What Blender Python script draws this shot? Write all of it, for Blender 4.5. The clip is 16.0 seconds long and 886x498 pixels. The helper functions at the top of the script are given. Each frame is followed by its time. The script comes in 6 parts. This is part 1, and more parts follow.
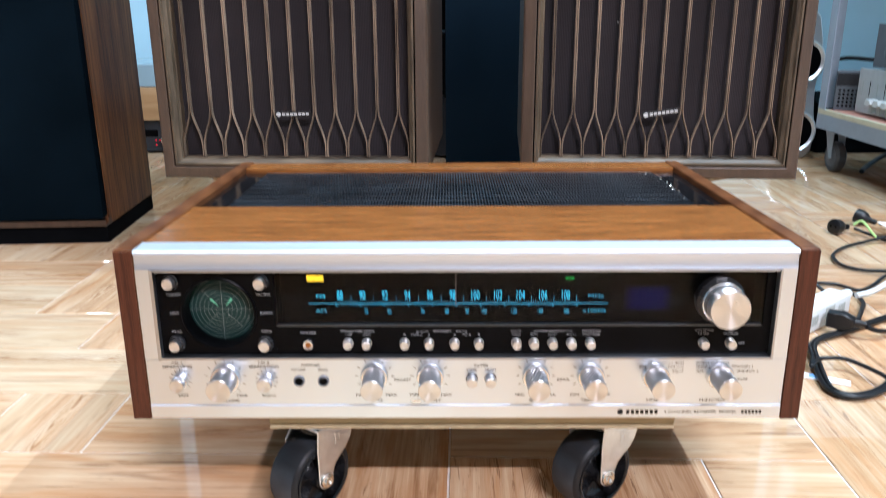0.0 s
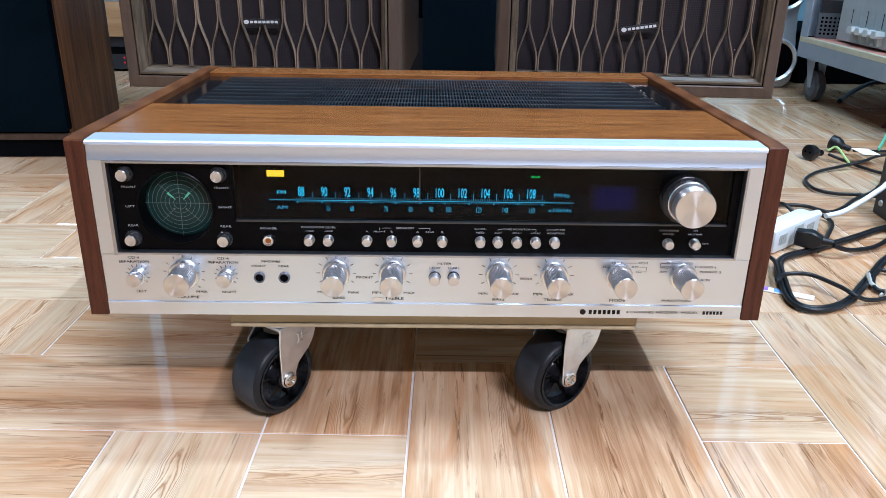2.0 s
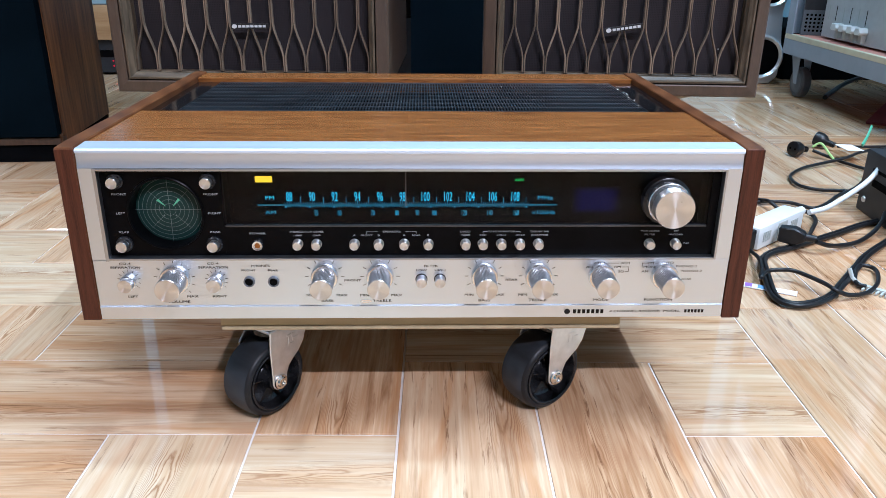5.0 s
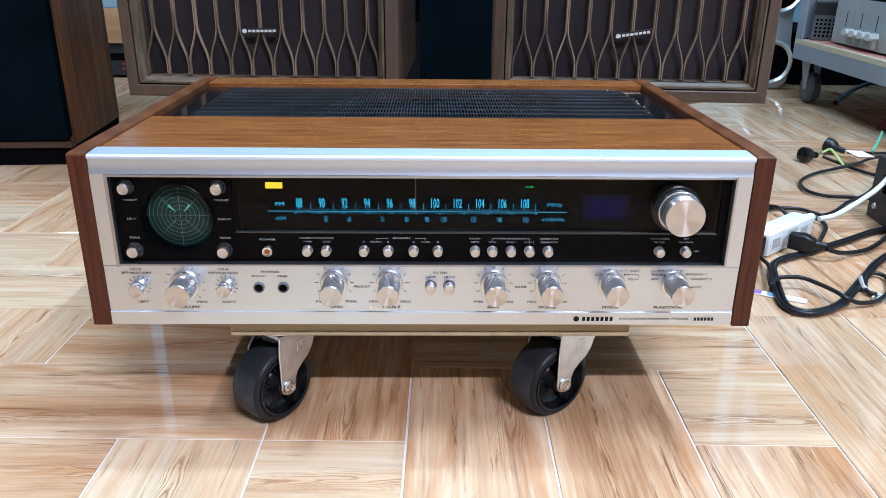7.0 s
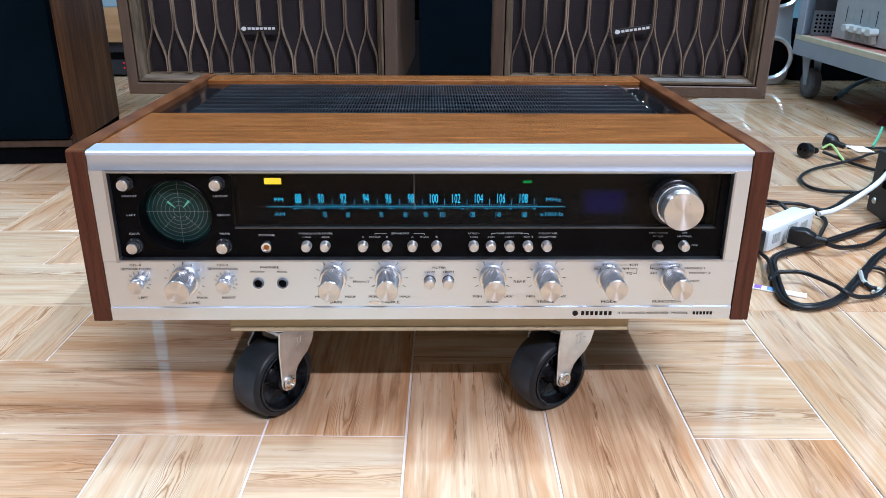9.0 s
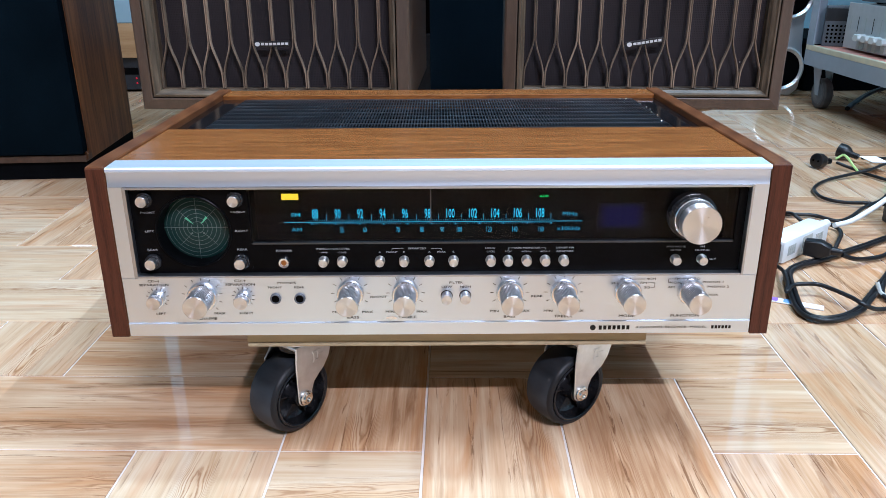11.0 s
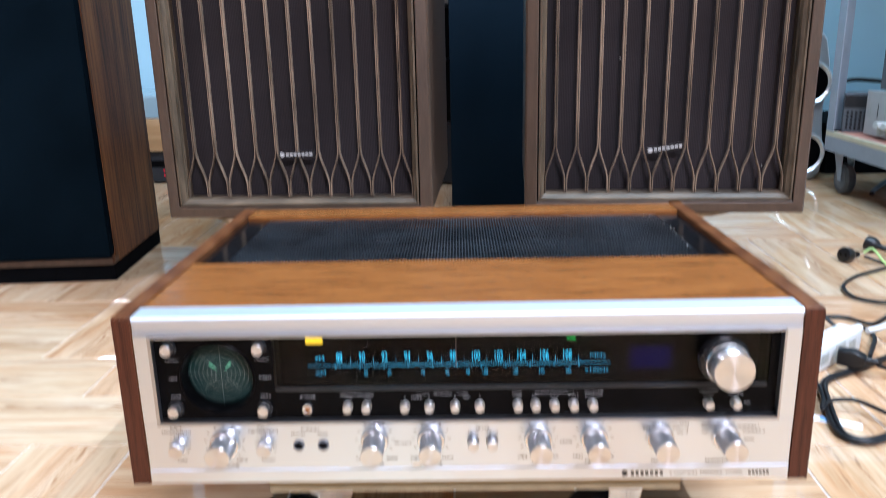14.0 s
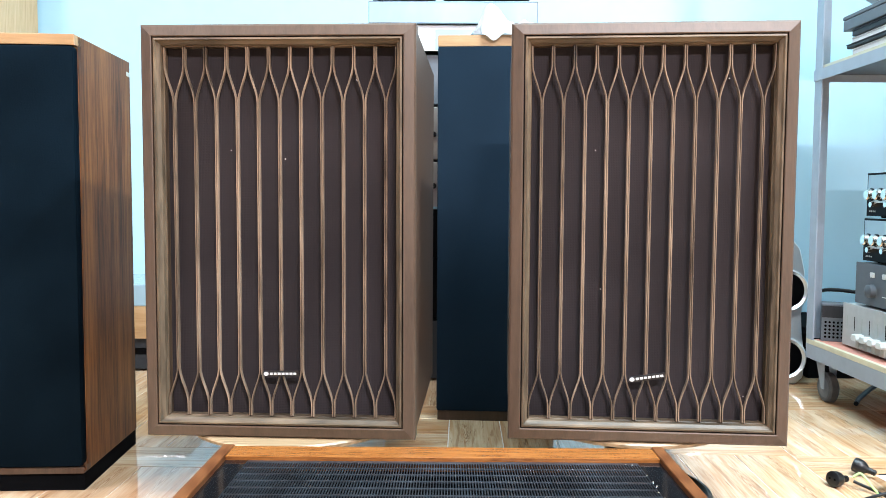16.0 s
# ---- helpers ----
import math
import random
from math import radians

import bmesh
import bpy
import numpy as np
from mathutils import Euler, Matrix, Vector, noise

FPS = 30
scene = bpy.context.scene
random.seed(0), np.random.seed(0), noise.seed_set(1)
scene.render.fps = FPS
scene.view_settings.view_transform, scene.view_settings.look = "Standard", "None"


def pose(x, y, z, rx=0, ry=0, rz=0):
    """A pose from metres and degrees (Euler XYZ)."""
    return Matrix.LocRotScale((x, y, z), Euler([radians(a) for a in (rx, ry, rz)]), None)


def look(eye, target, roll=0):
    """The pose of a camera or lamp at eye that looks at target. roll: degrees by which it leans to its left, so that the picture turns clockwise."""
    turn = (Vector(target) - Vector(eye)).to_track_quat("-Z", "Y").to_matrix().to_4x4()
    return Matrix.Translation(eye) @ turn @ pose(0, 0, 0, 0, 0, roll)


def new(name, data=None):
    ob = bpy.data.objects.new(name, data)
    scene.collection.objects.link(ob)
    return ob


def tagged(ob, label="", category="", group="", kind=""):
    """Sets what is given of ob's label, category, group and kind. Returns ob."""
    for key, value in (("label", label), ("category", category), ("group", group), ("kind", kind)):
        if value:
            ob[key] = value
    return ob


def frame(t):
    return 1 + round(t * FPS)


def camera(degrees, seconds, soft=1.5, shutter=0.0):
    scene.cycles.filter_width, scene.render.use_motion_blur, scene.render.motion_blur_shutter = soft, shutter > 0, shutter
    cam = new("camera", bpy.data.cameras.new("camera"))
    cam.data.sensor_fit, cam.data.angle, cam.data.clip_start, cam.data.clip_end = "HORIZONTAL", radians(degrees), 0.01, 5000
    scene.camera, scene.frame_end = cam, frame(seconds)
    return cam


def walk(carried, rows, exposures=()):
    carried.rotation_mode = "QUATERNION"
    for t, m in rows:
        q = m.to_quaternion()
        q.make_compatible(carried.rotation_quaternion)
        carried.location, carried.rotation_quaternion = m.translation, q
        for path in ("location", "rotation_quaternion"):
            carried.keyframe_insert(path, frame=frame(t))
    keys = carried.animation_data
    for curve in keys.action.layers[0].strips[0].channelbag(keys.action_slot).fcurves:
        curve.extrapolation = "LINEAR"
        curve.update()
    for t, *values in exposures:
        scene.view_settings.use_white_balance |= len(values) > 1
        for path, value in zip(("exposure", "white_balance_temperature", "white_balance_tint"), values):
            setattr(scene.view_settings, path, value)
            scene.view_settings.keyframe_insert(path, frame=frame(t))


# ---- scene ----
cam = camera(60.1, 16.0, soft=0.62, shutter=0.5)
PATH = [
    (0, (-0.011, -0.514, 0.391), (-0.028, 1.398, -0.195), -0.3),
    (0.5, (-0.002, -0.504, 0.369), (-0.004, 1.369, -0.334), -0.3),
    (1, (-0.001, -0.504, 0.369), (0.016, 1.358, -0.361), 0.4),
    (1.5, (-0.003, -0.508, 0.362), (0.026, 1.353, -0.37), 0.9),
    (2, (0.001, -0.514, 0.361), (0.037, 1.342, -0.382), 1.0),
    (2.5, (0.001, -0.508, 0.365), (0.045, 1.346, -0.386), 0.8),
    (3, (0.002, -0.513, 0.367), (0.054, 1.336, -0.393), 0.6),
    (5.5, (0.006, -0.523, 0.369), (0.06, 1.333, -0.375), 0.5),
    (6, (0.006, -0.522, 0.372), (0.053, 1.335, -0.369), 0.5),
    (6.5, (0.003, -0.521, 0.372), (0.045, 1.336, -0.367), 0.6),
    (7, (0.004, -0.522, 0.371), (0.04, 1.335, -0.37), 0.6),
    (7.5, (0.004, -0.523, 0.37), (0.04, 1.334, -0.372), 0.6),
    (8, (0.004, -0.524, 0.369), (0.04, 1.332, -0.376), 0.6),
    (8.5, (0.004, -0.525, 0.368), (0.041, 1.33, -0.378), 0.5),
    (9, (0.006, -0.524, 0.369), (0.038, 1.332, -0.376), 0.3),
    (9.5, (0.003, -0.523, 0.371), (0.026, 1.336, -0.366), 0.2),
    (9.7, (0.0, -0.524, 0.367), (0.019, 1.343, -0.35), -0.0),
    (12, (0.001, -0.522, 0.374), (0.007, 1.345, -0.343), -0.2),
    (12.5, (0.002, -0.522, 0.374), (0.006, 1.346, -0.341), -0.2),
    (13, (0.0, -0.522, 0.372), (-0.005, 1.356, -0.317), -0.3),
    (13.5, (-0.002, -0.519, 0.377), (-0.018, 1.367, -0.287), -0.5),
    (14, (-0.002, -0.5, 0.422), (-0.047, 1.422, -0.126), -1.3),
    (14.5, (0.001, -0.491, 0.473), (-0.057, 1.48, 0.14), -1.0),
    (15, (0.01, -0.493, 0.496), (-0.033, 1.496, 0.285), -0.7),
    (15.5, (0.007, -0.495, 0.503), (-0.016, 1.5, 0.355), -0.2),
    (16, (0.004, -0.496, 0.505), (-0.007, 1.5, 0.382), 0.3),
]
EXPOSURE = [(0.0, 0.66, 5900, 16), (0.5, 0.49, 5650, 15), (1.0, 0.36, 5440, 15), (3.0, 0.30, 5440, 15), (13.0, 0.31, 5440, 15), (13.6, 0.39, 5560, 15), (14.0, 0.63, 5700, 18),
            (14.5, 1.00, 6200, 22), (15.0, 1.37, 6450, 18), (15.5, 1.44, 6350, 14), (16.0, 1.44, 6350, 14)]
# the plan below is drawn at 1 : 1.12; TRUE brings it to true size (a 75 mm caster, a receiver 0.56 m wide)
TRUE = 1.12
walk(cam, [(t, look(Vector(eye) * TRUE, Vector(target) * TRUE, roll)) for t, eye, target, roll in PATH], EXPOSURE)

# ---------- world, lamps ----------
world = bpy.data.worlds.new("room_world")
scene.world = world
world.use_nodes = True
bg = world.node_tree.nodes["Background"]
bg.inputs[0].default_value = (0.75, 0.88, 1.0, 1)
bg.inputs[1].default_value = 0.25


def area_lamp(name, x, y, z, sx, sy, watts, colour, rx=0.0, ry=0.0):
    d = bpy.data.lights.new(name, "AREA")
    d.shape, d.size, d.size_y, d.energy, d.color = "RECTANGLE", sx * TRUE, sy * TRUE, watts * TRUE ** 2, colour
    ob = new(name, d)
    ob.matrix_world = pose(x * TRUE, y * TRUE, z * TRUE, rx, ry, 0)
    return ob


NEUTRAL = (1.0, 0.955, 0.97)
area_lamp("tube_light_front", 0.95, -2.38, 2.66, 1.20, 0.08, 128, NEUTRAL)
area_lamp("tube_light_side", 1.30, -0.15, 2.66, 0.05, 0.9, 52, (0.78, 0.93, 1.0))
# fill added to lift the floor left of the receiver, no known fixture
area_lamp("tube_light_left", -1.9, -0.3, 2.66, 0.10, 0.9, 32, NEUTRAL)
area_lamp("tube_light_back", 0.3, 0.45, 2.66, 1.2, 0.10, 37, (0.62, 0.90, 1.0))


# ---------- materials ----------
def mat(name, colour, rough=0.5, metal=0.0, spec=0.5, coat=0.0):
    m = bpy.data.materials.new(name)
    m.use_nodes = True
    b = m.node_tree.nodes["Principled BSDF"]
    b.inputs["Base Color"].default_value = (*colour, 1)
    b.inputs["Roughness"].default_value = rough
    b.inputs["Metallic"].default_value = metal
    b.inputs["Specular IOR Level"].default_value = spec
    b.inputs["Coat Weight"].default_value = coat
    b.inputs["Coat Roughness"].default_value = 0.12
    return m


def node(m, kind, **values):
    n = m.node_tree.nodes.new(kind)
    for k, v in values.items():
        if k in n.inputs:
            n.inputs[k].default_value = v
    return n


def link(m, a, ao, b, bi):
    m.node_tree.links.new(a.outputs[ao], b.inputs[bi])


def bsdf(m):
    return m.node_tree.nodes["Principled BSDF"]


def ramp(m, stops):
    r = m.node_tree.nodes.new("ShaderNodeValToRGB")
    e = r.color_ramp.elements
    while len(e) < len(stops):
        e.new(0.5)
    for i, (p, c) in enumerate(stops):
        e[i].position, e[i].color = p, (*c, 1)
    return r


def coords(m, scale, rnd=False, turn=(0, 0, 0)):
    """Object coordinates, stretched; rnd shifts them by the object's own random number."""
    tc = node(m, "ShaderNodeTexCoord")
    mp = node(m, "ShaderNodeMapping")
    mp.inputs["Scale"].default_value = scale
    mp.inputs["Rotation"].default_value = turn
    if rnd:
        oi = node(m, "ShaderNodeObjectInfo")
        mul = node(m, "ShaderNodeVectorMath")
        mul.operation = "MULTIPLY"
        mul.inputs[1].default_value = (7.3, 11.7, 5.1)
        add = node(m, "ShaderNodeVectorMath")
        link(m, oi, "Random", mul, 0)
        link(m, tc, "Object", add, 0)
        link(m, mul, 0, add, 1)
        link(m, add, 0, mp, 0)
    else:
        link(m, tc, "Object", mp, 0)
    return mp


def speckle(m, base, scale, amount, stretch=(1, 1, 1), bump=0.0, rough_var=0.0, detail=6.0):
    """Two scales of tone variation, bump and roughness on a plain material."""
    mp = coords(m, stretch)
    n1 = node(m, "ShaderNodeTexNoise", Scale=scale, Detail=detail)
    n2 = node(m, "ShaderNodeTexNoise", Scale=scale * 0.11, Detail=3.0)
    link(m, mp, 0, n1, "Vector")
    link(m, mp, 0, n2, "Vector")
    mix = node(m, "ShaderNodeMath")
    mix.operation = "ADD"
    link(m, n1, "Fac", mix, 0)
    link(m, n2, "Fac", mix, 1)
    lo = tuple(max(0, c * (1 - amount)) for c in base)
    hi = tuple(min(1, c * (1 + amount)) for c in base)
    half = node(m, "ShaderNodeMath")
    half.operation = "MULTIPLY"
    half.inputs[1].default_value = 0.5
    link(m, mix, 0, half, 0)
    r = ramp(m, [(0.36, lo), (0.64, hi)])
    link(m, half, 0, r, 0)
    link(m, r, 0, bsdf(m), "Base Color")
    if bump:
        bp = node(m, "ShaderNodeBump", Strength=bump, Distance=0.0006)
        link(m, n1, "Fac", bp, "Height")
        link(m, bp, 0, bsdf(m), "Normal")
    if rough_var:
        r0 = bsdf(m).inputs["Roughness"].default_value
        mr = node(m, "ShaderNodeMapRange")
        mr.inputs["To Min"].default_value = max(0.02, r0 - rough_var)
        mr.inputs["To Max"].default_value = r0 + rough_var
        link(m, n2, "Fac", mr, "Value")
        link(m, mr, 0, bsdf(m), "Roughness")
    return m


def wood(name, dark, mid, light, rough, stretch, rnd=False, ring=26.0, bump=0.15, coat=0.0, ringmix=0.35, streak=1.0):
    """Long-grained wood: fine streaks, growth-ring figure and slow tone drift. Grain runs where stretch is small."""
    m = mat(name, mid, rough, coat=coat)
    mp = coords(m, stretch, rnd)
    fine = node(m, "ShaderNodeTexNoise", Scale=9.0, Detail=9.0, Roughness=0.7)
    slow = node(m, "ShaderNodeTexNoise", Scale=1.6, Detail=3.0)
    wave = node(m, "ShaderNodeTexWave", Scale=ring / 26.0, Distortion=7.0, Detail=3.0)
    wave.bands_direction = "Y"
    wave.inputs["Detail Scale"].default_value = 0.7
    for n in (fine, slow, wave):
        link(m, mp, 0, n, "Vector")
    a = node(m, "ShaderNodeMix")
    a.data_type = "FLOAT"
    a.inputs[0].default_value = ringmix
    link(m, fine, "Fac", a, 2)
    link(m, wave, "Fac", a, 3)
    b = node(m, "ShaderNodeMix")
    b.data_type = "FLOAT"
    b.inputs[0].default_value = 0.42
    link(m, a, 0, b, 2)
    link(m, slow, "Fac", b, 3)
    r = ramp(m, [(0.5 - 0.22 * streak, dark), (0.47, mid), (0.5 + 0.2 * streak, light)])
    link(m, b, 0, r, 0)
    link(m, r, 0, bsdf(m), "Base Color")
    if bump:
        bp = node(m, "ShaderNodeBump", Strength=bump, Distance=0.0004)
        link(m, fine, "Fac", bp, "Height")
        link(m, bp, 0, bsdf(m), "Normal")
    return m


def plank_material(joined=False):
    """Wood-printed glazed tile: each piece has its own tone, its own stretch of grain and its own arched figure."""
    m = mat("wood_print_tile", (0.6, 0.42, 0.28), 0.04, spec=1.0)
    source = node(m, "ShaderNodeNewGeometry" if joined else "ShaderNodeObjectInfo")
    chance = "Random Per Island" if joined else "Random"
    tc = node(m, "ShaderNodeTexCoord")

    def math_(kind, a, b=None, c=None, clamp=False):
        n = node(m, "ShaderNodeMath")
        n.operation, n.use_clamp = kind, clamp
        for i, v in enumerate((a, b, c)):
            if v is None:
                continue
            if isinstance(v, (int, float)):
                n.inputs[i].default_value = v
            else:
                link(m, v, 0, n, i)
        return n

    luck = node(m, "ShaderNodeMath")
    luck.operation = "MULTIPLY"
    luck.inputs[1].default_value = 1.0
    link(m, source, chance, luck, 0)

    def place(scale, spread):
        mul = node(m, "ShaderNodeVectorMath")
        mul.operation = "MULTIPLY_ADD"
        mul.inputs[1].default_value = spread
        mul.inputs[2].default_value = tuple(-c / 2 for c in spread)
        add = node(m, "ShaderNodeVectorMath")
        mp = node(m, "ShaderNodeMapping")
        mp.inputs["Scale"].default_value = scale
        link(m, source, chance, mul, 0)
        link(m, tc, "Object", add, 0)
        link(m, mul, 0, add, 1)
        link(m, add, 0, mp, 0)
        return mp

    def field(scale, detail, rough, spread=(7.3, 11.7, 5.1), warp=0.0):
        n = node(m, "ShaderNodeTexNoise", Scale=1.0, Detail=detail, Roughness=rough, Distortion=warp)
        link(m, place(scale, spread), 0, n, "Vector")
        return n

    def over(base, fac, colour):
        n = node(m, "ShaderNodeMix")
        n.data_type = "RGBA"
        n.inputs[7].default_value = (*colour, 1)
        link(m, fac, 0, n, 0)
        link(m, base, 2, n, 6)
        return n

    def mask(src, lo, hi, top):
        r = ramp(m, [(lo, (0, 0, 0)), (hi, (top, top, top))] if lo < hi else [(hi, (top, top, top)), (lo, (0, 0, 0))])
        link(m, src, 0, r, 0)
        return r

    fine = field((9.0, 330.0, 1.0), 3.0, 0.6)
    band = field((4.6, 27.0, 1.0), 4.0, 0.58, warp=0.7)
    slow = field((3.0, 9.0, 1.0), 2.0, 0.5)
    tone = math_("MULTIPLY_ADD", fine, 0.30, math_("MULTIPLY_ADD", slow, 0.25, math_("MULTIPLY", band, 0.45)))
    warm = ramp(m, [(0.38, (0.36, 0.180, 0.085)), (0.46, (0.480, 0.278, 0.146)), (0.53, (0.583, 0.374, 0.216)), (0.60, (0.676, 0.482, 0.308))])
    pale = ramp(m, [(0.38, (0.532, 0.370, 0.212)), (0.46, (0.595, 0.445, 0.282)), (0.53, (0.630, 0.492, 0.331)), (0.60, (0.660, 0.545, 0.390))])
    link(m, tone, 0, warm, 0)
    link(m, tone, 0, pale, 0)
    mix = node(m, "ShaderNodeMix")
    mix.data_type = "RGBA"
    if joined:
        link(m, math_("MULTIPLY", luck, 0.55), 0, mix, 0)
    else:
        tone_of = node(m, "ShaderNodeSeparateColor")
        link(m, source, "Color", tone_of, 0)
        link(m, tone_of, 0, mix, 0)
    link(m, warm, 0, mix, 6)
    link(m, pale, 0, mix, 7)
    # soft orange and brown bands along the grain
    soft = field((4.2, 32.0, 1.0), 3.0, 0.58, (5.3, 9.1, 2.0), 0.9)
    calm = math_("MULTIPLY_ADD", tone_of if not joined else luck, -0.55, 1.0)
    coat_ = over(mix, math_("MULTIPLY", mask(soft, 0.51, 0.37, 0.60), calm), (0.490, 0.222, 0.080))
    brown = field((4.8, 60.0, 1.0), 5.0, 0.62, (3.7, 8.3, 2.0), 0.9)
    coat_ = over(coat_, math_("MULTIPLY", mask(brown, 0.455, 0.35, 0.62), calm), (0.260, 0.120, 0.050))
    # arched growth rings: nested parabolas about a wandering axis, on part of the pieces
    axis = math_("MULTIPLY_ADD", math_("FRACT", math_("MULTIPLY", luck, 17.31)), 0.064, -0.032)
    sep = node(m, "ShaderNodeSeparateXYZ")
    link(m, tc, "Object", sep, 0)
    along, across = node(m, "ShaderNodeMath"), node(m, "ShaderNodeMath")
    for n, k in ((along, 0), (across, 1)):
        n.operation = "ADD"
        n.inputs[1].default_value = 0.0
        link(m, sep, k, n, 0)
    wander = field((6.0, 10.0, 1.0), 3.0, 0.6, (4.1, 2.3, 1.0))
    away = math_("SUBTRACT", math_("MULTIPLY_ADD", math_("SUBTRACT", wander, 0.5), 0.030, across), axis)
    sag = math_("MULTIPLY", math_("MULTIPLY", away, away), 2.6e5)
    wob = field((26.0, 120.0, 1.0), 4.0, 0.6, (4.1, 2.3, 1.0))
    phase = math_("ADD", math_("MULTIPLY_ADD", along, 150.0, sag), math_("MULTIPLY", wob, 13.0))
    line = math_("POWER", math_("MULTIPLY_ADD", math_("SINE", phase), 0.5, 0.5), 2.5)
    near = math_("SUBTRACT", 1.0, math_("MULTIPLY", math_("MULTIPLY", away, away), 2600.0), clamp=True)
    where = field((7.0, 6.0, 1.0), 2.0, 0.5, (9.1, 6.7, 1.0))
    fig = math_("MULTIPLY", math_("MULTIPLY", line, near), mask(where, 0.46, 0.55, 0.85))
    coat_ = over(coat_, fig, (0.30, 0.150, 0.070))
    # thin broken dark checks
    crack = field((6.5, 125.0, 1.0), 6.0, 0.66, warp=0.9)
    coat_ = over(coat_, math_("MULTIPLY", mask(crack, 0.405, 0.350, 0.78), calm), (0.150, 0.062, 0.025))
    link(m, coat_, 2, bsdf(m), "Base Color")
    mr = node(m, "ShaderNodeMapRange")
    mr.inputs["To Min"].default_value = 0.015
    mr.inputs["To Max"].default_value = 0.05
    link(m, slow, "Fac", mr, "Value")
    link(m, mr, 0, bsdf(m), "Roughness")
    bp = node(m, "ShaderNodeBump", Strength=0.012, Distance=0.0003)
    link(m, fine, "Fac", bp, "Height")
    link(m, bp, 0, bsdf(m), "Normal")
    return m


def brushed(name, colour, rough, stretch, bump=0.05, aniso=0.0):
    m = mat(name, colour, rough, 1.0)
    mp = coords(m, stretch)
    n = node(m, "ShaderNodeTexNoise", Scale=60.0, Detail=4.0)
    slow = node(m, "ShaderNodeTexNoise", Scale=3.0, Detail=3.0)
    link(m, mp, 0, n, "Vector")
    tc = node(m, "ShaderNodeTexCoord")
    link(m, tc, "Object", slow, "Vector")
    mr = node(m, "ShaderNodeMapRange")
    mr.inputs["To Min"].default_value = rough - 0.06
    mr.inputs["To Max"].default_value = rough + 0.08
    link(m, n, "Fac", mr, "Value")
    link(m, mr, 0, bsdf(m), "Roughness")
    r = ramp(m, [(0.3, tuple(c * 0.93 for c in colour)), (0.7, colour)])
    link(m, slow, "Fac", r, 0)
    link(m, r, 0, bsdf(m), "Base Color")
    bp = node(m, "ShaderNodeBump", Strength=bump, Distance=0.0002)
    link(m, n, "Fac", bp, "Height")
    link(m, bp, 0, bsdf(m), "Normal")
    bsdf(m).inputs["Anisotropic"].default_value = aniso
    return m


def cloth(name, colour, pitch, dust=0.0, relief=1.0, spec=0.08):
    m = mat(name, colour, 0.9, spec=spec)
    mp = coords(m, (1, 1, 1))
    w1 = node(m, "ShaderNodeTexWave", Scale=pitch, Distortion=0.6)
    w1.bands_direction = "X"
    w2 = node(m, "ShaderNodeTexWave", Scale=pitch, Distortion=0.6)
    w2.bands_direction = "Z"
    ns = node(m, "ShaderNodeTexNoise", Scale=6.0, Detail=5.0)
    for n in (w1, w2, ns):
        link(m, mp, 0, n, "Vector")
    mx = node(m, "ShaderNodeMath")
    mx.operation = "MAXIMUM"
    link(m, w1, "Fac", mx, 0)
    link(m, w2, "Fac", mx, 1)
    ad = node(m, "ShaderNodeMath")
    ad.operation = "MULTIPLY"
    link(m, mx, 0, ad, 0)
    link(m, ns, "Fac", ad, 1)
    r = ramp(m, [(0.12, tuple(c * (1 - 0.55 * relief) for c in colour)), (0.58, tuple(c * (1 + 0.55 * relief) for c in colour))])
    link(m, ad, 0, r, 0)
    if dust:
        vo = node(m, "ShaderNodeTexVoronoi", Scale=24.0)
        link(m, mp, 0, vo, "Vector")
        sp = ramp(m, [(0.018, (dust, dust, dust)), (0.032, (0, 0, 0))])
        link(m, vo, "Distance", sp, 0)
        dm = node(m, "ShaderNodeMix")
        dm.data_type = "RGBA"
        dm.inputs[7].default_value = (0.55, 0.54, 0.52, 1)
        link(m, sp, 0, dm, 0)
        link(m, r, 0, dm, 6)
        link(m, dm, 2, bsdf(m), "Base Color")
    else:
        link(m, r, 0, bsdf(m), "Base Color")
    bp = node(m, "ShaderNodeBump", Strength=0.3 * relief, Distance=0.0004)
    link(m, mx, 0, bp, "Height")
    link(m, bp, 0, bsdf(m), "Normal")
    return m


def glow(name, colour, strength):
    m = mat(name, tuple(c * 0.2 for c in colour), 0.5, spec=0.08)
    bsdf(m).inputs["Emission Color"].default_value = (*colour, 1)
    bsdf(m).inputs["Emission Strength"].default_value = strength
    return m


def clear_pane(name, tint):
    m = bpy.data.materials.new(name)
    m.use_nodes = True
    t = m.node_tree
    t.nodes.remove(bsdf(m))
    tr = node(m, "ShaderNodeBsdfTransparent")
    tr.inputs[0].default_value = (*tint, 1)
    gl = node(m, "ShaderNodeBsdfGlossy", Roughness=0.03)
    fr = node(m, "ShaderNodeFresnel", IOR=1.18)
    mx = node(m, "ShaderNodeMixShader")
    link(m, fr, 0, mx, 0)
    link(m, tr, 0, mx, 1)
    link(m, gl, 0, mx, 2)
    link(m, mx, 0, t.nodes["Material Output"], "Surface")
    return m


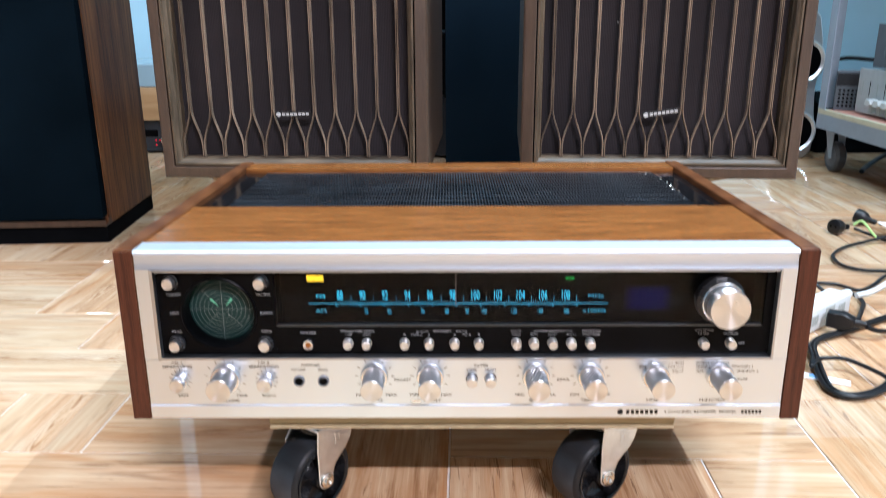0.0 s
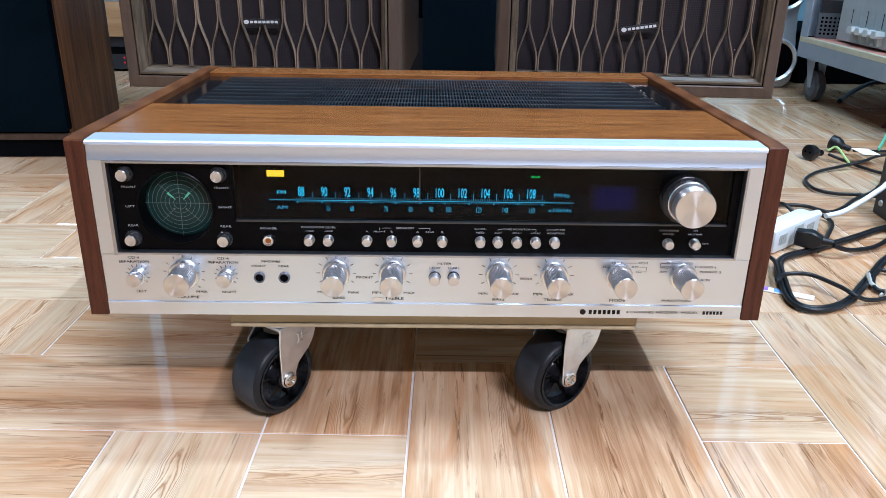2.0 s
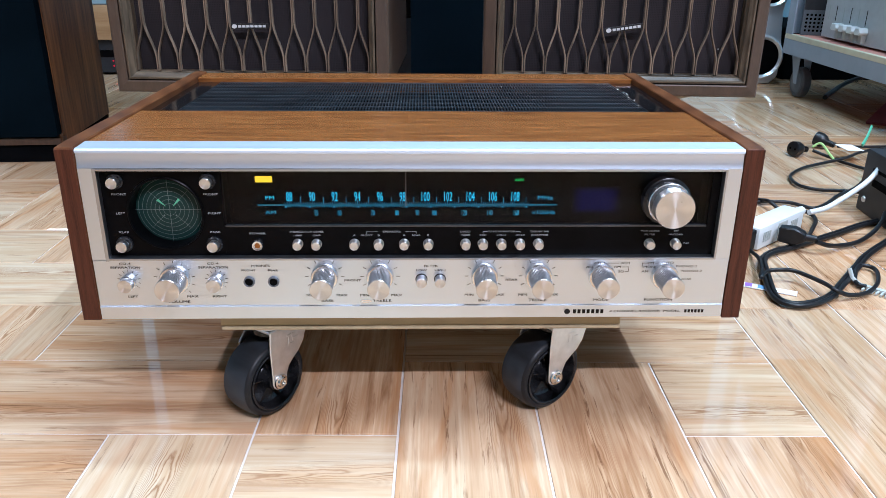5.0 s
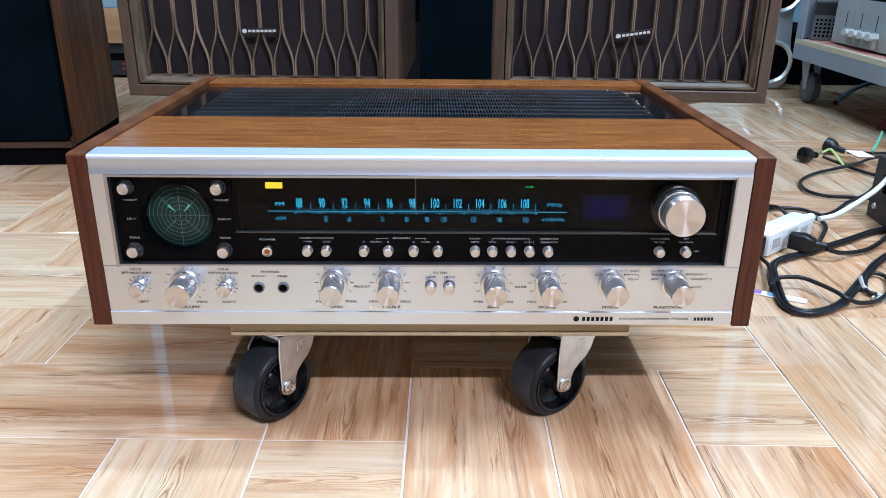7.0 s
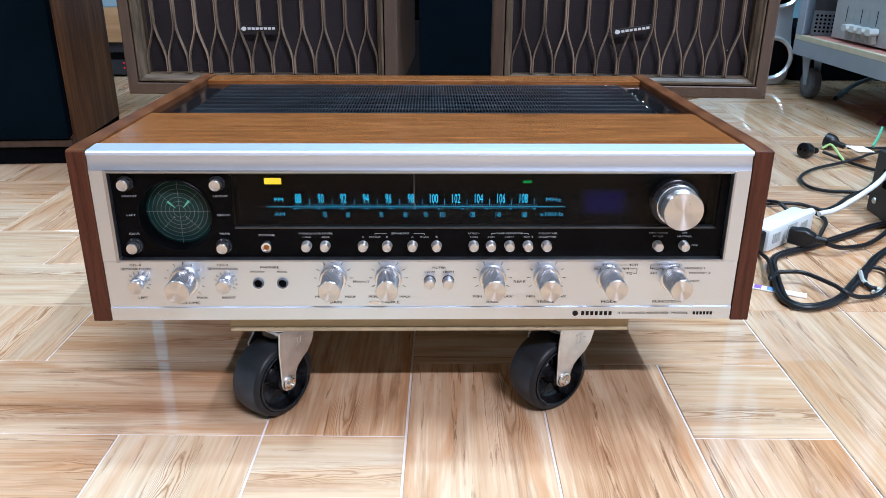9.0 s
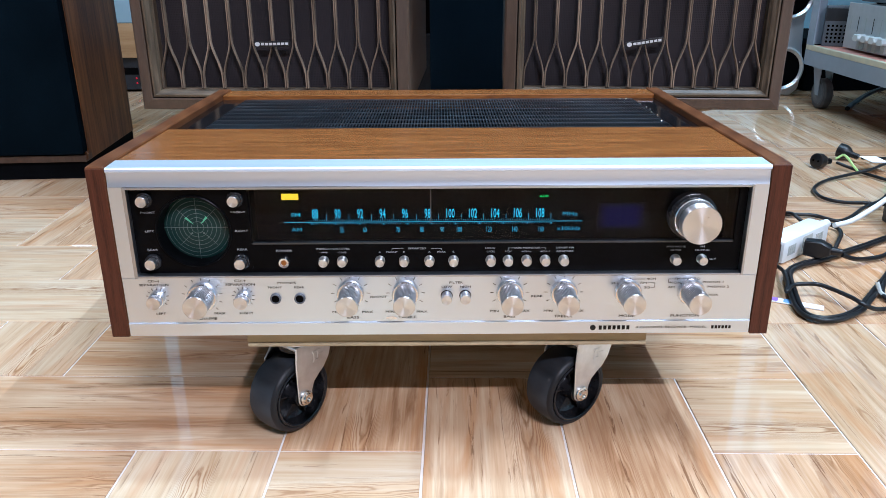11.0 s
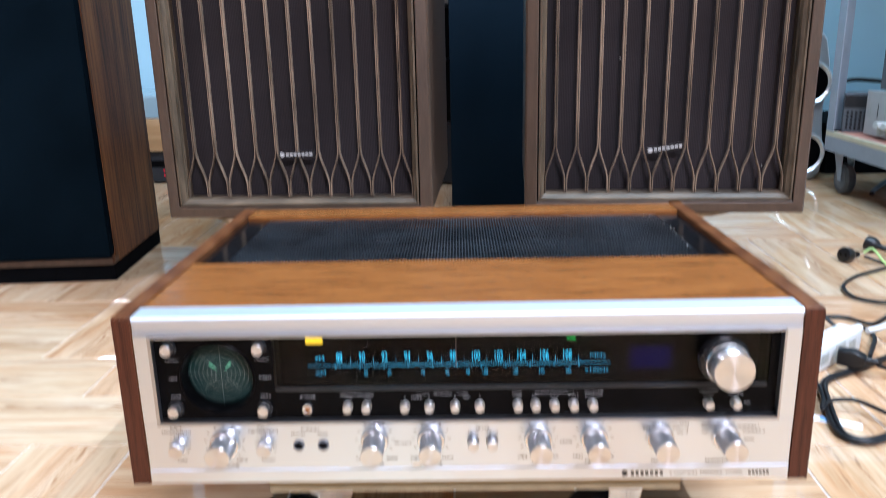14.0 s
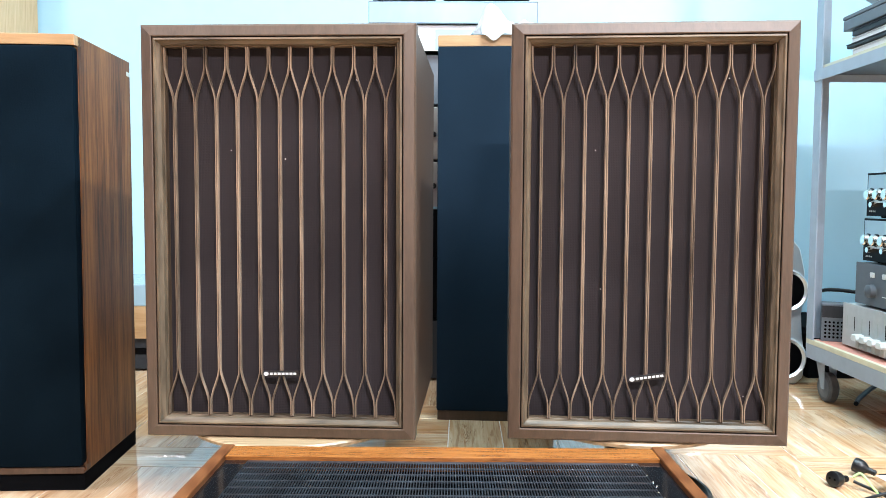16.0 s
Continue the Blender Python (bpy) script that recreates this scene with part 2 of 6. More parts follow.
PLANK = plank_material()
PLANK_FAR = plank_material(True)
GROUT = speckle(mat("pale_grout", (0.66, 0.61, 0.56), 0.6), (0.66, 0.61, 0.56), 60, 0.12)
WALL = speckle(mat("pale_blue_wall_paint", (0.365, 0.605, 0.735), 0.6), (0.365, 0.605, 0.735), 9, 0.03, bump=0.1)
# colour of the unseen south wall, chosen dark so glossy faces reflect little
DARKWALL = speckle(mat("unseen_dark_wall", (0.10, 0.10, 0.11), 0.7), (0.10, 0.10, 0.11), 9, 0.1)
CEIL = speckle(mat("white_ceiling_paint", (0.82, 0.83, 0.83), 0.8), (0.82, 0.83, 0.83), 9, 0.02)
BLACKBASE = speckle(mat("dark_baseboard", (0.0030, 0.0034, 0.0042), 0.8, spec=0.03), (0.0030, 0.0034, 0.0042), 30, 0.3)
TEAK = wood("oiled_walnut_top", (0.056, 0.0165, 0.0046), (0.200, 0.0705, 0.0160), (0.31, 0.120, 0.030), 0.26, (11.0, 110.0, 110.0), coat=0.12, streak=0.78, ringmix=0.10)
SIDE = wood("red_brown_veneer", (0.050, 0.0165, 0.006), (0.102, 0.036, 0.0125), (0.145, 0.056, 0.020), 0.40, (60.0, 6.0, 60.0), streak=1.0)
bsdf(SIDE).inputs["Specular IOR Level"].default_value = 0.25
SIDE_V = wood("red_brown_veneer_end", (0.030, 0.0085, 0.0040), (0.066, 0.0190, 0.0085), (0.094, 0.029, 0.0135), 0.42, (200.0, 40.0, 10.0), streak=0.7, ringmix=0.1)
bsdf(SIDE_V).inputs["Specular IOR Level"].default_value = 0.25
ALU = brushed("brushed_aluminium_face", (0.76, 0.84, 0.93), 0.34, (0.05, 3.0, 3.0))
ALU_RAIL = brushed("cool_brushed_aluminium_rail", (0.78, 0.86, 0.96), 0.40, (0.03, 3.0, 3.0), 0.15)
ALU_BRIGHT = brushed("bright_aluminium_edge", (0.75, 0.83, 0.93), 0.56, (0.05, 3.0, 3.0))
KNOB = brushed("turned_aluminium", (0.80, 0.80, 0.81), 0.24, (3, 3, 3))
KNURL = brushed("knurled_aluminium", (0.56, 0.56, 0.57), 0.32, (3, 3, 3))
SPUN = brushed("spun_aluminium", (0.74, 0.74, 0.74), 0.30, (3, 3, 3), 0.02, 0.9)
bsdf(SPUN).inputs["Anisotropic Rotation"].default_value = 0.25
tg = node(SPUN, "ShaderNodeTangent")
tg.direction_type, tg.axis = "RADIAL", "Y"
link(SPUN, tg, 0, bsdf(SPUN), "Tangent")
GUNK = speckle(mat("dusty_dark_rubber_grip", (0.06, 0.06, 0.06), 0.6), (0.06, 0.06, 0.06), 400, 0.7)
PANEL = speckle(mat("satin_black_panel", (0.0018, 0.0018, 0.0022), 0.3, spec=0.06), (0.0018, 0.0018, 0.0022), 300, 0.4)
INSIDE = mat("dial_box_black", (0.0012, 0.0012, 0.0016), 0.6, spec=0.05)
GRILLE = speckle(mat("black_enamel_grille", (0.0125, 0.0165, 0.0210), 0.34, spec=0.9), (0.0125, 0.0165, 0.0210), 200, 0.5, rough_var=0.1)
FRAMEALU = brushed("dull_aluminium_frame", (0.50, 0.52, 0.55), 0.34, (0.05, 3.0, 3.0))
BORDER = speckle(mat("glossy_black_border", (0.004, 0.005, 0.006), 0.10, spec=0.4), (0.004, 0.005, 0.006), 200, 0.4)
# near-black colour stands in for shade inside the case, holes and slots
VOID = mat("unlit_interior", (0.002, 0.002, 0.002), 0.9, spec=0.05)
INK = mat("black_print", (0.012, 0.011, 0.011), 0.6, spec=0.2)
PRINT = mat("pale_print", (0.36, 0.37, 0.38), 0.6)
CYAN = glow("lit_cyan_dial", (0.05, 0.50, 0.68), 1.25)
CYAN_DIM = glow("dim_cyan_dial", (0.05, 0.38, 0.54), 0.8)
YELLOW = glow("lit_yellow_lamp", (1.0, 0.60, 0.02), 1.15)
GREEN = glow("lit_green_legend", (0.05, 1.0, 0.15), 1.2)
BLUE = glow("dim_blue_meter", (0.0025, 0.0035, 0.085), 0.20)
REDLAMP = glow("red_pilot_lamp", (0.75, 0.02, 0.04), 0.6)
AMBER = glow("amber_power_lamp", (0.45, 0.15, 0.03), 0.3)
TRACE = glow("pale_green_trace", (0.25, 0.75, 0.45), 0.35)
gm = node(BLUE, "ShaderNodeTexCoord")
gs = node(BLUE, "ShaderNodeSeparateXYZ")
link(BLUE, gm, "Generated", gs, 0)
fade = []
for axis_ in (0, 2):
    far_ = node(BLUE, "ShaderNodeMath")
    far_.operation = "PINGPONG"
    far_.inputs[1].default_value = 0.5
    link(BLUE, gs, axis_, far_, 0)
    soft_ = node(BLUE, "ShaderNodeMapRange")
    soft_.interpolation_type = "SMOOTHSTEP"
    soft_.inputs["From Max"].default_value = 0.22
    link(BLUE, far_, 0, soft_, "Value")
    fade.append(soft_)
both = node(BLUE, "ShaderNodeMath")
both.operation = "MULTIPLY"
link(BLUE, fade[0], 0, both, 0)
link(BLUE, fade[1], 0, both, 1)
glow_ = node(BLUE, "ShaderNodeMath")
glow_.operation = "MULTIPLY"
glow_.inputs[1].default_value = 0.26
link(BLUE, both, 0, glow_, 0)
link(BLUE, glow_, 0, bsdf(BLUE), "Emission Strength")
bsdf(BLUE).inputs["Base Color"].default_value = (0.001, 0.001, 0.004, 1)
PANE = clear_pane("dial_glass", (0.93, 0.93, 0.95))
SCOPE = mat("green_tube_face", (0.0075, 0.0300, 0.0265), 0.30, spec=0.2)
GRAT = mat("graticule_line", (0.13, 0.16, 0.155), 0.5)
CHROME = mat("polished_nickel", (0.80, 0.78, 0.74), 0.14, 1.0)
ZINC = speckle(mat("zinc_plated_steel", (0.74, 0.78, 0.82), 0.34, 1.0), (0.74, 0.78, 0.82), 60, 0.22, bump=0.5, rough_var=0.14)
RUBBER = speckle(mat("black_rubber_tyre", (0.0085, 0.0088, 0.010), 0.45, spec=0.3), (0.0085, 0.0088, 0.010), 90, 0.4, bump=0.3, rough_var=0.1)
TREAD = speckle(mat("worn_blue_black_tread", (0.020, 0.0235, 0.029), 0.55, spec=0.35), (0.020, 0.0235, 0.029), 48, 0.95, stretch=(0.5, 1, 1), bump=0.3, rough_var=0.14)
HUB = speckle(mat("black_plastic_hub", (0.010, 0.010, 0.011), 0.26, spec=0.35), (0.010, 0.010, 0.011), 90, 0.9, rough_var=0.14)
BOARD = speckle(mat("mdf_board", (0.33, 0.24, 0.12), 0.6), (0.33, 0.24, 0.12), 120, 0.15, stretch=(0.3, 1, 1), bump=0.2)
BOARDLIP = speckle(mat("pale_board_edging", (0.36, 0.28, 0.165), 0.6), (0.36, 0.28, 0.165), 100, 0.2)
SPKFRAME = wood("brown_speaker_frame", (0.040, 0.0232, 0.0143), (0.070, 0.0425, 0.0270), (0.098, 0.062, 0.041), 0.46, (40.0, 40.0, 5.0), ringmix=0.1)
SPKSIDE = wood("brown_speaker_side", (0.034, 0.018, 0.011), (0.066, 0.037, 0.0225), (0.098, 0.059, 0.037), 0.45, (40.0, 40.0, 4.0), ringmix=0.2)
LATTICE = speckle(mat("bronzed_wood_lattice", (0.170, 0.121, 0.084), 0.42, spec=0.3), (0.170, 0.121, 0.084), 46, 0.70, stretch=(3, 3, 0.35), rough_var=0.12, bump=0.15)
MOULD = speckle(mat("bronzed_moulding", (0.110, 0.078, 0.050), 0.46, spec=0.3), (0.110, 0.078, 0.050), 46, 0.7, stretch=(0.35, 2, 0.35), rough_var=0.12, bump=0.15)
WEAVE = cloth("brown_grille_cloth", (0.0268, 0.0226, 0.0243), 132.0, 0.9, 0.6)
DARKCLOTH = cloth("blue_black_grille_cloth", (0.0026, 0.0064, 0.0105), 260.0, spec=0.015)
SLIMCLOTH = cloth("navy_grille_cloth", (0.0085, 0.0170, 0.0275), 260.0, relief=0.4, spec=0.03)
TALLSIDE = wood("walnut_veneer", (0.019, 0.0060, 0.0020), (0.100, 0.0350, 0.0100), (0.225, 0.092, 0.0265), 0.45, (17.0, 17.0, 1.1), ringmix=0.06, bump=0.25, streak=0.56)
bsdf(TALLSIDE).inputs["Specular IOR Level"].default_value = 0.25
TALLTOP = wood("honey_wood_edge", (0.27, 0.145, 0.060), (0.38, 0.225, 0.105), (0.46, 0.30, 0.16), 0.45, (3.0, 40.0, 40.0))
PLATE = mat("black_badge", (0.008, 0.008, 0.009), 0.3)
WHITEINK = mat("white_badge_print", (0.50, 0.50, 0.50), 0.5)
CORD = speckle(mat("black_cord", (0.007, 0.007, 0.008), 0.4, spec=0.4), (0.007, 0.007, 0.008), 200, 0.4)
WHITEPL = speckle(mat("white_plastic", (0.66, 0.69, 0.685), 0.4), (0.66, 0.69, 0.685), 40, 0.05)
GREENPL = mat("green_tie", (0.10, 0.45, 0.28), 0.5)
LIMEPL = mat("lime_wire", (0.42, 0.62, 0.22), 0.5)
PAPER = speckle(mat("white_paper", (0.80, 0.80, 0.80), 0.8), (0.80, 0.80, 0.80), 30, 0.05)
GREYPL = speckle(mat("grey_plastic_label", (0.42, 0.45, 0.42), 0.5), (0.42, 0.45, 0.42), 60, 0.1)
BAG = mat("thin_white_plastic_bag", (0.70, 0.74, 0.76), 0.4)
bsdf(BAG).inputs["Transmission Weight"].default_value = 0.15
STEEL = speckle(mat("grey_painted_steel", (0.30, 0.35, 0.41), 0.42), (0.30, 0.35, 0.41), 30, 0.08, rough_var=0.08)
DECK = speckle(mat("worn_pink_deck", (0.62, 0.27, 0.20), 0.55), (0.62, 0.27, 0.20), 14, 0.25)
SHELFEDGE = speckle(mat("cream_shelf_edge", (0.62, 0.58, 0.42), 0.55), (0.62, 0.58, 0.42), 40, 0.1)
SILVERPL = mat("silver_plastic", (0.62, 0.64, 0.66), 0.3, 0.6)
GREYBOX = speckle(mat("grey_enamel_case", (0.095, 0.108, 0.125), 0.45), (0.095, 0.108, 0.125), 40, 0.1)
DARKBOX = speckle(mat("charcoal_metal_case", (0.020, 0.021, 0.024), 0.45, spec=0.3), (0.020, 0.021, 0.024), 60, 0.25, rough_var=0.1)
SILVERFACE = brushed("silver_face", (0.62, 0.63, 0.63), 0.35, (0.3, 3, 3))
MATTESILVER = speckle(mat("matte_silver_case", (0.50, 0.51, 0.51), 0.45, 0.3), (0.50, 0.51, 0.51), 60, 0.08)
LID = mat("smoky_blue_lid", (0.25, 0.36, 0.42), 0.15)
PALELID = speckle(mat("clear_pale_blue_lid", (0.33, 0.48, 0.60), 0.12), (0.33, 0.48, 0.60), 7, 0.2, stretch=(1, 1, 0.4))
TREADGREY = speckle(mat("grey_rubber_wheel", (0.062, 0.066, 0.072), 0.5), (0.062, 0.066, 0.072), 50, 0.5)
REDMAT = speckle(mat("dark_red_mat", (0.18, 0.03, 0.035), 0.9), (0.18, 0.03, 0.035), 160, 0.3, bump=0.4)
TANDOOR = wood("tan_wood_panel", (0.46, 0.28, 0.13), (0.58, 0.38, 0.20), (0.66, 0.46, 0.27), 0.5, (40.0, 40.0, 4.0))
DISCWOOD = wood("tan_round_top", (0.18, 0.12, 0.065), (0.28, 0.195, 0.11), (0.36, 0.26, 0.16), 0.4, (4.0, 40.0, 40.0))
DARKMETAL = speckle(mat("bronze_brown_metal", (0.040, 0.026, 0.016), 0.35, 0.4, 0.4), (0.040, 0.026, 0.016), 50, 0.4)


# ---------- mesh helpers ----------
def part(name, bm, material, parent=None, label="", smooth=False, loc=None, rot=None):
    me = bpy.data.meshes.new(name)
    bm.normal_update()
    bm.to_mesh(me)
    bm.free()
    if smooth:
        me.polygons.foreach_set("use_smooth", [True] * len(me.polygons))
        me.set_sharp_from_angle(angle=radians(38))
    me.materials.append(material)
    ob = new(name, me)
    ob.parent = parent
    if loc is not None or rot is not None:
        ob.matrix_basis = pose(*(loc or (0, 0, 0)), *(rot or (0, 0, 0)))
    if label:
        ob["label"] = label
    return ob


def thing(name, m, label, category, group="", kind=""):
    ob = new(name)
    ob.empty_display_size = 0.05
    ob.matrix_basis = m
    return tagged(ob, label, category, group, kind)


def add_box(bm, x0, x1, y0, y1, z0, z1, bevel=0.0):
    b2 = bmesh.new()
    bmesh.ops.create_cube(b2, size=1)
    for v in b2.verts:
        v.co = Vector(((x0 + x1) / 2 + v.co.x * (x1 - x0), (y0 + y1) / 2 + v.co.y * (y1 - y0), (z0 + z1) / 2 + v.co.z * (z1 - z0)))
    if bevel:
        bmesh.ops.bevel(b2, geom=b2.edges[:], offset=bevel, segments=2, affect="EDGES", profile=0.6)
    tmp = bpy.data.meshes.new("tmp")
    b2.to_mesh(tmp)
    b2.free()
    bm.from_mesh(tmp)
    bpy.data.meshes.remove(tmp)
    return bm


def box(x0, x1, y0, y1, z0, z1, bevel=0.0):
    return add_box(bmesh.new(), x0, x1, y0, y1, z0, z1, bevel)


def lathe(profile, seg=32, axis="Y", cx=0.0, cy=0.0, cz=0.0, bm=None, flute=0.0, caps=True):
    """Turns a profile of (along, radius) about an axis through (cx, cy, cz). Along runs with the axis."""
    bm = bm or bmesh.new()
    rings = []
    for a, r in profile:
        ring = []
        for k in range(seg):
            w = 2 * math.pi * k / seg
            rr = r * (1 - flute * (k % 2))
            p, q = rr * math.cos(w), rr * math.sin(w)
            co = {"Y": (cx + p, cy + a, cz + q), "Z": (cx + p, cy + q, cz + a), "X": (cx + a, cy + p, cz + q)}[axis]
            ring.append(bm.verts.new(co))
        rings.append(ring)
    for r0, r1 in zip(rings, rings[1:]):
        for k in range(seg):
            bm.faces.new((r0[k], r0[(k + 1) % seg], r1[(k + 1) % seg], r1[k]))
    if caps:
        bm.faces.new(rings[0])
        bm.faces.new(list(reversed(rings[-1])))
    bmesh.ops.recalc_face_normals(bm, faces=bm.faces[:])
    return bm


def smooth_path(pts, n=10):
    """Catmull-Rom through the points."""
    p = [Vector(q) for q in pts]
    p = [p[0] * 2 - p[1]] + p + [p[-1] * 2 - p[-2]]
    out = []
    for i in range(1, len(p) - 2):
        for k in range(n):
            t = k / n
            a, b, c, d = p[i - 1], p[i], p[i + 1], p[i + 2]
            out.append(0.5 * ((2 * b) + (c - a) * t + (2 * a - 5 * b + 4 * c - d) * t * t + (3 * b - a - 3 * c + d) * t ** 3))
    out.append(p[-2].copy())
    return out


def tube(pts, r, sides=8, bm=None, flat=1.0):
    """A round (or flattened) cord along a path."""
    bm = bm or bmesh.new()
    rings = []
    for i, p in enumerate(pts):
        t = (pts[min(i + 1, len(pts) - 1)] - pts[max(i - 1, 0)]).normalized()
        side = t.cross(Vector((0, 0, 1)))
        side = side.normalized() if side.length > 1e-4 else Vector((1, 0, 0))
        up = side.cross(t)
        rr = r[i] if isinstance(r, (list, tuple)) else r
        rings.append([bm.verts.new(p + side * (rr * flat * math.cos(w)) + up * (rr * math.sin(w))) for w in [2 * math.pi * k / sides for k in range(sides)]])
    for r0, r1 in zip(rings, rings[1:]):
        for k in range(sides):
            bm.faces.new((r0[k], r0[(k + 1) % sides], r1[(k + 1) % sides], r1[k]))
    bm.faces.new(rings[0])
    bm.faces.new(list(reversed(rings[-1])))
    bmesh.ops.recalc_face_normals(bm, faces=bm.faces[:])
    return bm


def extrude_outline(pts, y0, y1, bevel=0.0):
    """A flat outline of (x, z) given thickness along y."""
    bm = bmesh.new()
    a = [bm.verts.new((x, y0, z)) for x, z in pts]
    b = [bm.verts.new((x, y1, z)) for x, z in pts]
    bm.faces.new(a)
    bm.faces.new(list(reversed(b)))
    n = len(pts)
    for k in range(n):
        bm.faces.new((a[k], b[k], b[(k + 1) % n], a[(k + 1) % n]))
    bmesh.ops.recalc_face_normals(bm, faces=bm.faces[:])
    if bevel:
        bmesh.ops.bevel(bm, geom=bm.edges[:], offset=bevel, segments=1, affect="EDGES")
    return bm


def extrude_profile(pts, x0, x1):
    """A cross-section of (y, z) drawn along x."""
    bm = bmesh.new()
    a = [bm.verts.new((x0, y, z)) for y, z in pts]
    b = [bm.verts.new((x1, y, z)) for y, z in pts]
    bm.faces.new(a)
    bm.faces.new(list(reversed(b)))
    n = len(pts)
    for k in range(n):
        bm.faces.new((a[k], b[k], b[(k + 1) % n], a[(k + 1) % n]))
    bmesh.ops.recalc_face_normals(bm, faces=bm.faces[:])
    return bm


def lettering(text, x, y, z, size, material, parent, wide=1.25, align="CENTER", name="lettering"):
    cu = bpy.data.curves.new("text", "FONT")
    cu.body, cu.size, cu.align_x, cu.align_y = text, size, align, "CENTER"
    cu.resolution_u = 2
    tmp = bpy.data.objects.new("text", cu)
    me = bpy.data.meshes.new_from_object(tmp)
    bpy.data.objects.remove(tmp)
    bpy.data.curves.remove(cu)
    # a slightly heavier weight: the strokes doubled side by side
    bm = bmesh.new()
    bm.from_mesh(me)
    base = bm.faces[:]
    for k, (dx, dy) in enumerate(((0.012, 0.0),) if material is INK else ()):
        for v in [e for e in bmesh.ops.duplicate(bm, geom=base)["geom"] if isinstance(e, bmesh.types.BMVert)]:
            v.co += Vector((dx * size, dy * size, 0.00003 * (k + 1)))
    bm.to_mesh(me)
    bm.free()
    me.name = name
    me.materials.append(material)
    ob = new(name, me)
    ob.parent = parent
    ob.matrix_basis = pose(x, y, z, 90, 0, 0) @ Matrix.Diagonal((wide, 1, 1, 1))
    return ob


def strip(pts, w, y, material, parent, name="line", label=""):
    """A thin printed line through (x, z) points, w wide, lying at depth y."""
    bm = bmesh.new()
    for (xa, za), (xb, zb) in zip(pts, pts[1:]):
        d = Vector((xb - xa, zb - za)).normalized()
        n = Vector((-d.y, d.x)) * w / 2
        bm.faces.new([bm.verts.new(c) for c in ((xa + n.x, y, za + n.y), (xb + n.x, y, zb + n.y), (xb - n.x, y, zb - n.y), (xa - n.x, y, za - n.y))])
    return part(name, bm, material, parent, label)

# ---------- room ----------
X0, X1, Y0, Y1, CZ = -4.4, 4.2, -6.5, 2.15, 3.1
tagged(part("wall_north", box(X0 - 0.12, X1 + 0.12, Y1, Y1 + 0.12, 0, CZ), WALL), "plain pale blue painted wall", "wall", kind="structure")
# closes the room behind the camera, out of view, dark to dim reflections
tagged(part("wall_south", box(X0 - 0.12, X1 + 0.12, Y0 - 0.12, Y0, 0, CZ), DARKWALL), "unseen plain wall, dark grey to dim reflections", "wall", kind="structure")
tagged(part("wall_west", box(X0 - 0.12, X0, Y0, Y1, 0, CZ), WALL), "plain pale blue painted wall", "wall", kind="structure")
tagged(part("wall_east", box(X1, X1 + 0.12, Y0, Y1, 0, CZ), WALL), "plain pale blue painted wall", "wall", kind="structure")
tagged(part("ceiling", box(X0 - 0.12, X1 + 0.12, Y0 - 0.12, Y1 + 0.12, CZ, CZ + 0.1), CEIL), "plain white ceiling", "ceiling", kind="structure")
tagged(part("baseboard", box(X0, X1, Y1 - 0.012, Y1, 0.0, 0.10, 0.002), BLACKBASE), "dark skirting along the pale wall", "baseboard", kind="structure")
floor = tagged(part("floor", box(X0, X1, Y0, Y1, -0.06, -0.0012), GROUT), "wood-print glazed floor tiles with pale grout lines", "floor", kind="structure")


# ---------- the receiver ----------
RZ = 0.1005
receiver = thing("stereo_receiver", pose(0, 0, RZ + 0.133) @ pose(0, 0, 0, -0.65) @ pose(0, 0, -0.133),
                 "vintage four-channel receiver, walnut case, aluminium face, on wheeled board", "receiver")
R = receiver
HW, TOP, DEP = 0.249, 0.133, 0.356
WT = 0.0135
# case
side_shape = [(0.0, 0.0), (0.0, TOP - 0.0012), (0.0012, TOP - 0.0002), (0.018, TOP + 0.0004), (DEP, TOP), (DEP, 0.0)]
for s in (-1, 1):
    bm = extrude_profile(side_shape, s * HW, s * (HW - WT))
    bmesh.ops.bevel(bm, geom=bm.edges[:], offset=0.0008, segments=1, affect="EDGES")
    part("side_panel", bm, SIDE, R, "red-brown veneered wooden side panel")
    part("front_veneer", box(s * (HW - 0.0004), s * (HW - WT + 0.0004), -0.0007, 0.0, 0.0006, TOP - 0.0016, 0.0003), SIDE_V, R, "dark red-brown front edge veneer")
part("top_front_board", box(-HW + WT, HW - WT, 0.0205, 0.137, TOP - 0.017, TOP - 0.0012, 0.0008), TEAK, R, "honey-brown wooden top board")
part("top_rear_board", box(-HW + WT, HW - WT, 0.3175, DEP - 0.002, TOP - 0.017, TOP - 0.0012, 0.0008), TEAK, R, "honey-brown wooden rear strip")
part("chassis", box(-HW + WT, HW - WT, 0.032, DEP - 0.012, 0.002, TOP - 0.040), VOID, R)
part("back_panel", box(-HW + WT, HW - WT, DEP - 0.012, DEP - 0.006, 0.002, TOP - 0.018), PANEL, R)
# ventilation grille: crossbars and fins over a near-black sheet painted as unlit depth
gx, gy0, gy1, gz = HW - WT - 0.0005, 0.1375, 0.3170, TOP - 0.0055
px = 0.2105
for s in (-1, 1):
    part("vent_border", box(s * gx, s * (px + 0.0002), gy0, gy1, gz - 0.0015, gz), BORDER, R, "glossy black vent border")
bm = bmesh.new()
rows = 9
pitch = (gy1 - gy0 - 0.008) / rows
for k in range(rows + 1):
    y = gy0 + 0.004 + k * pitch
    add_box(bm, -px, px, y - (0.0035 if k in (0, rows) else 0.0014), y + (0.0035 if k in (0, rows) else 0.0014), gz - 0.0016, gz + 0.0002, 0.0004)
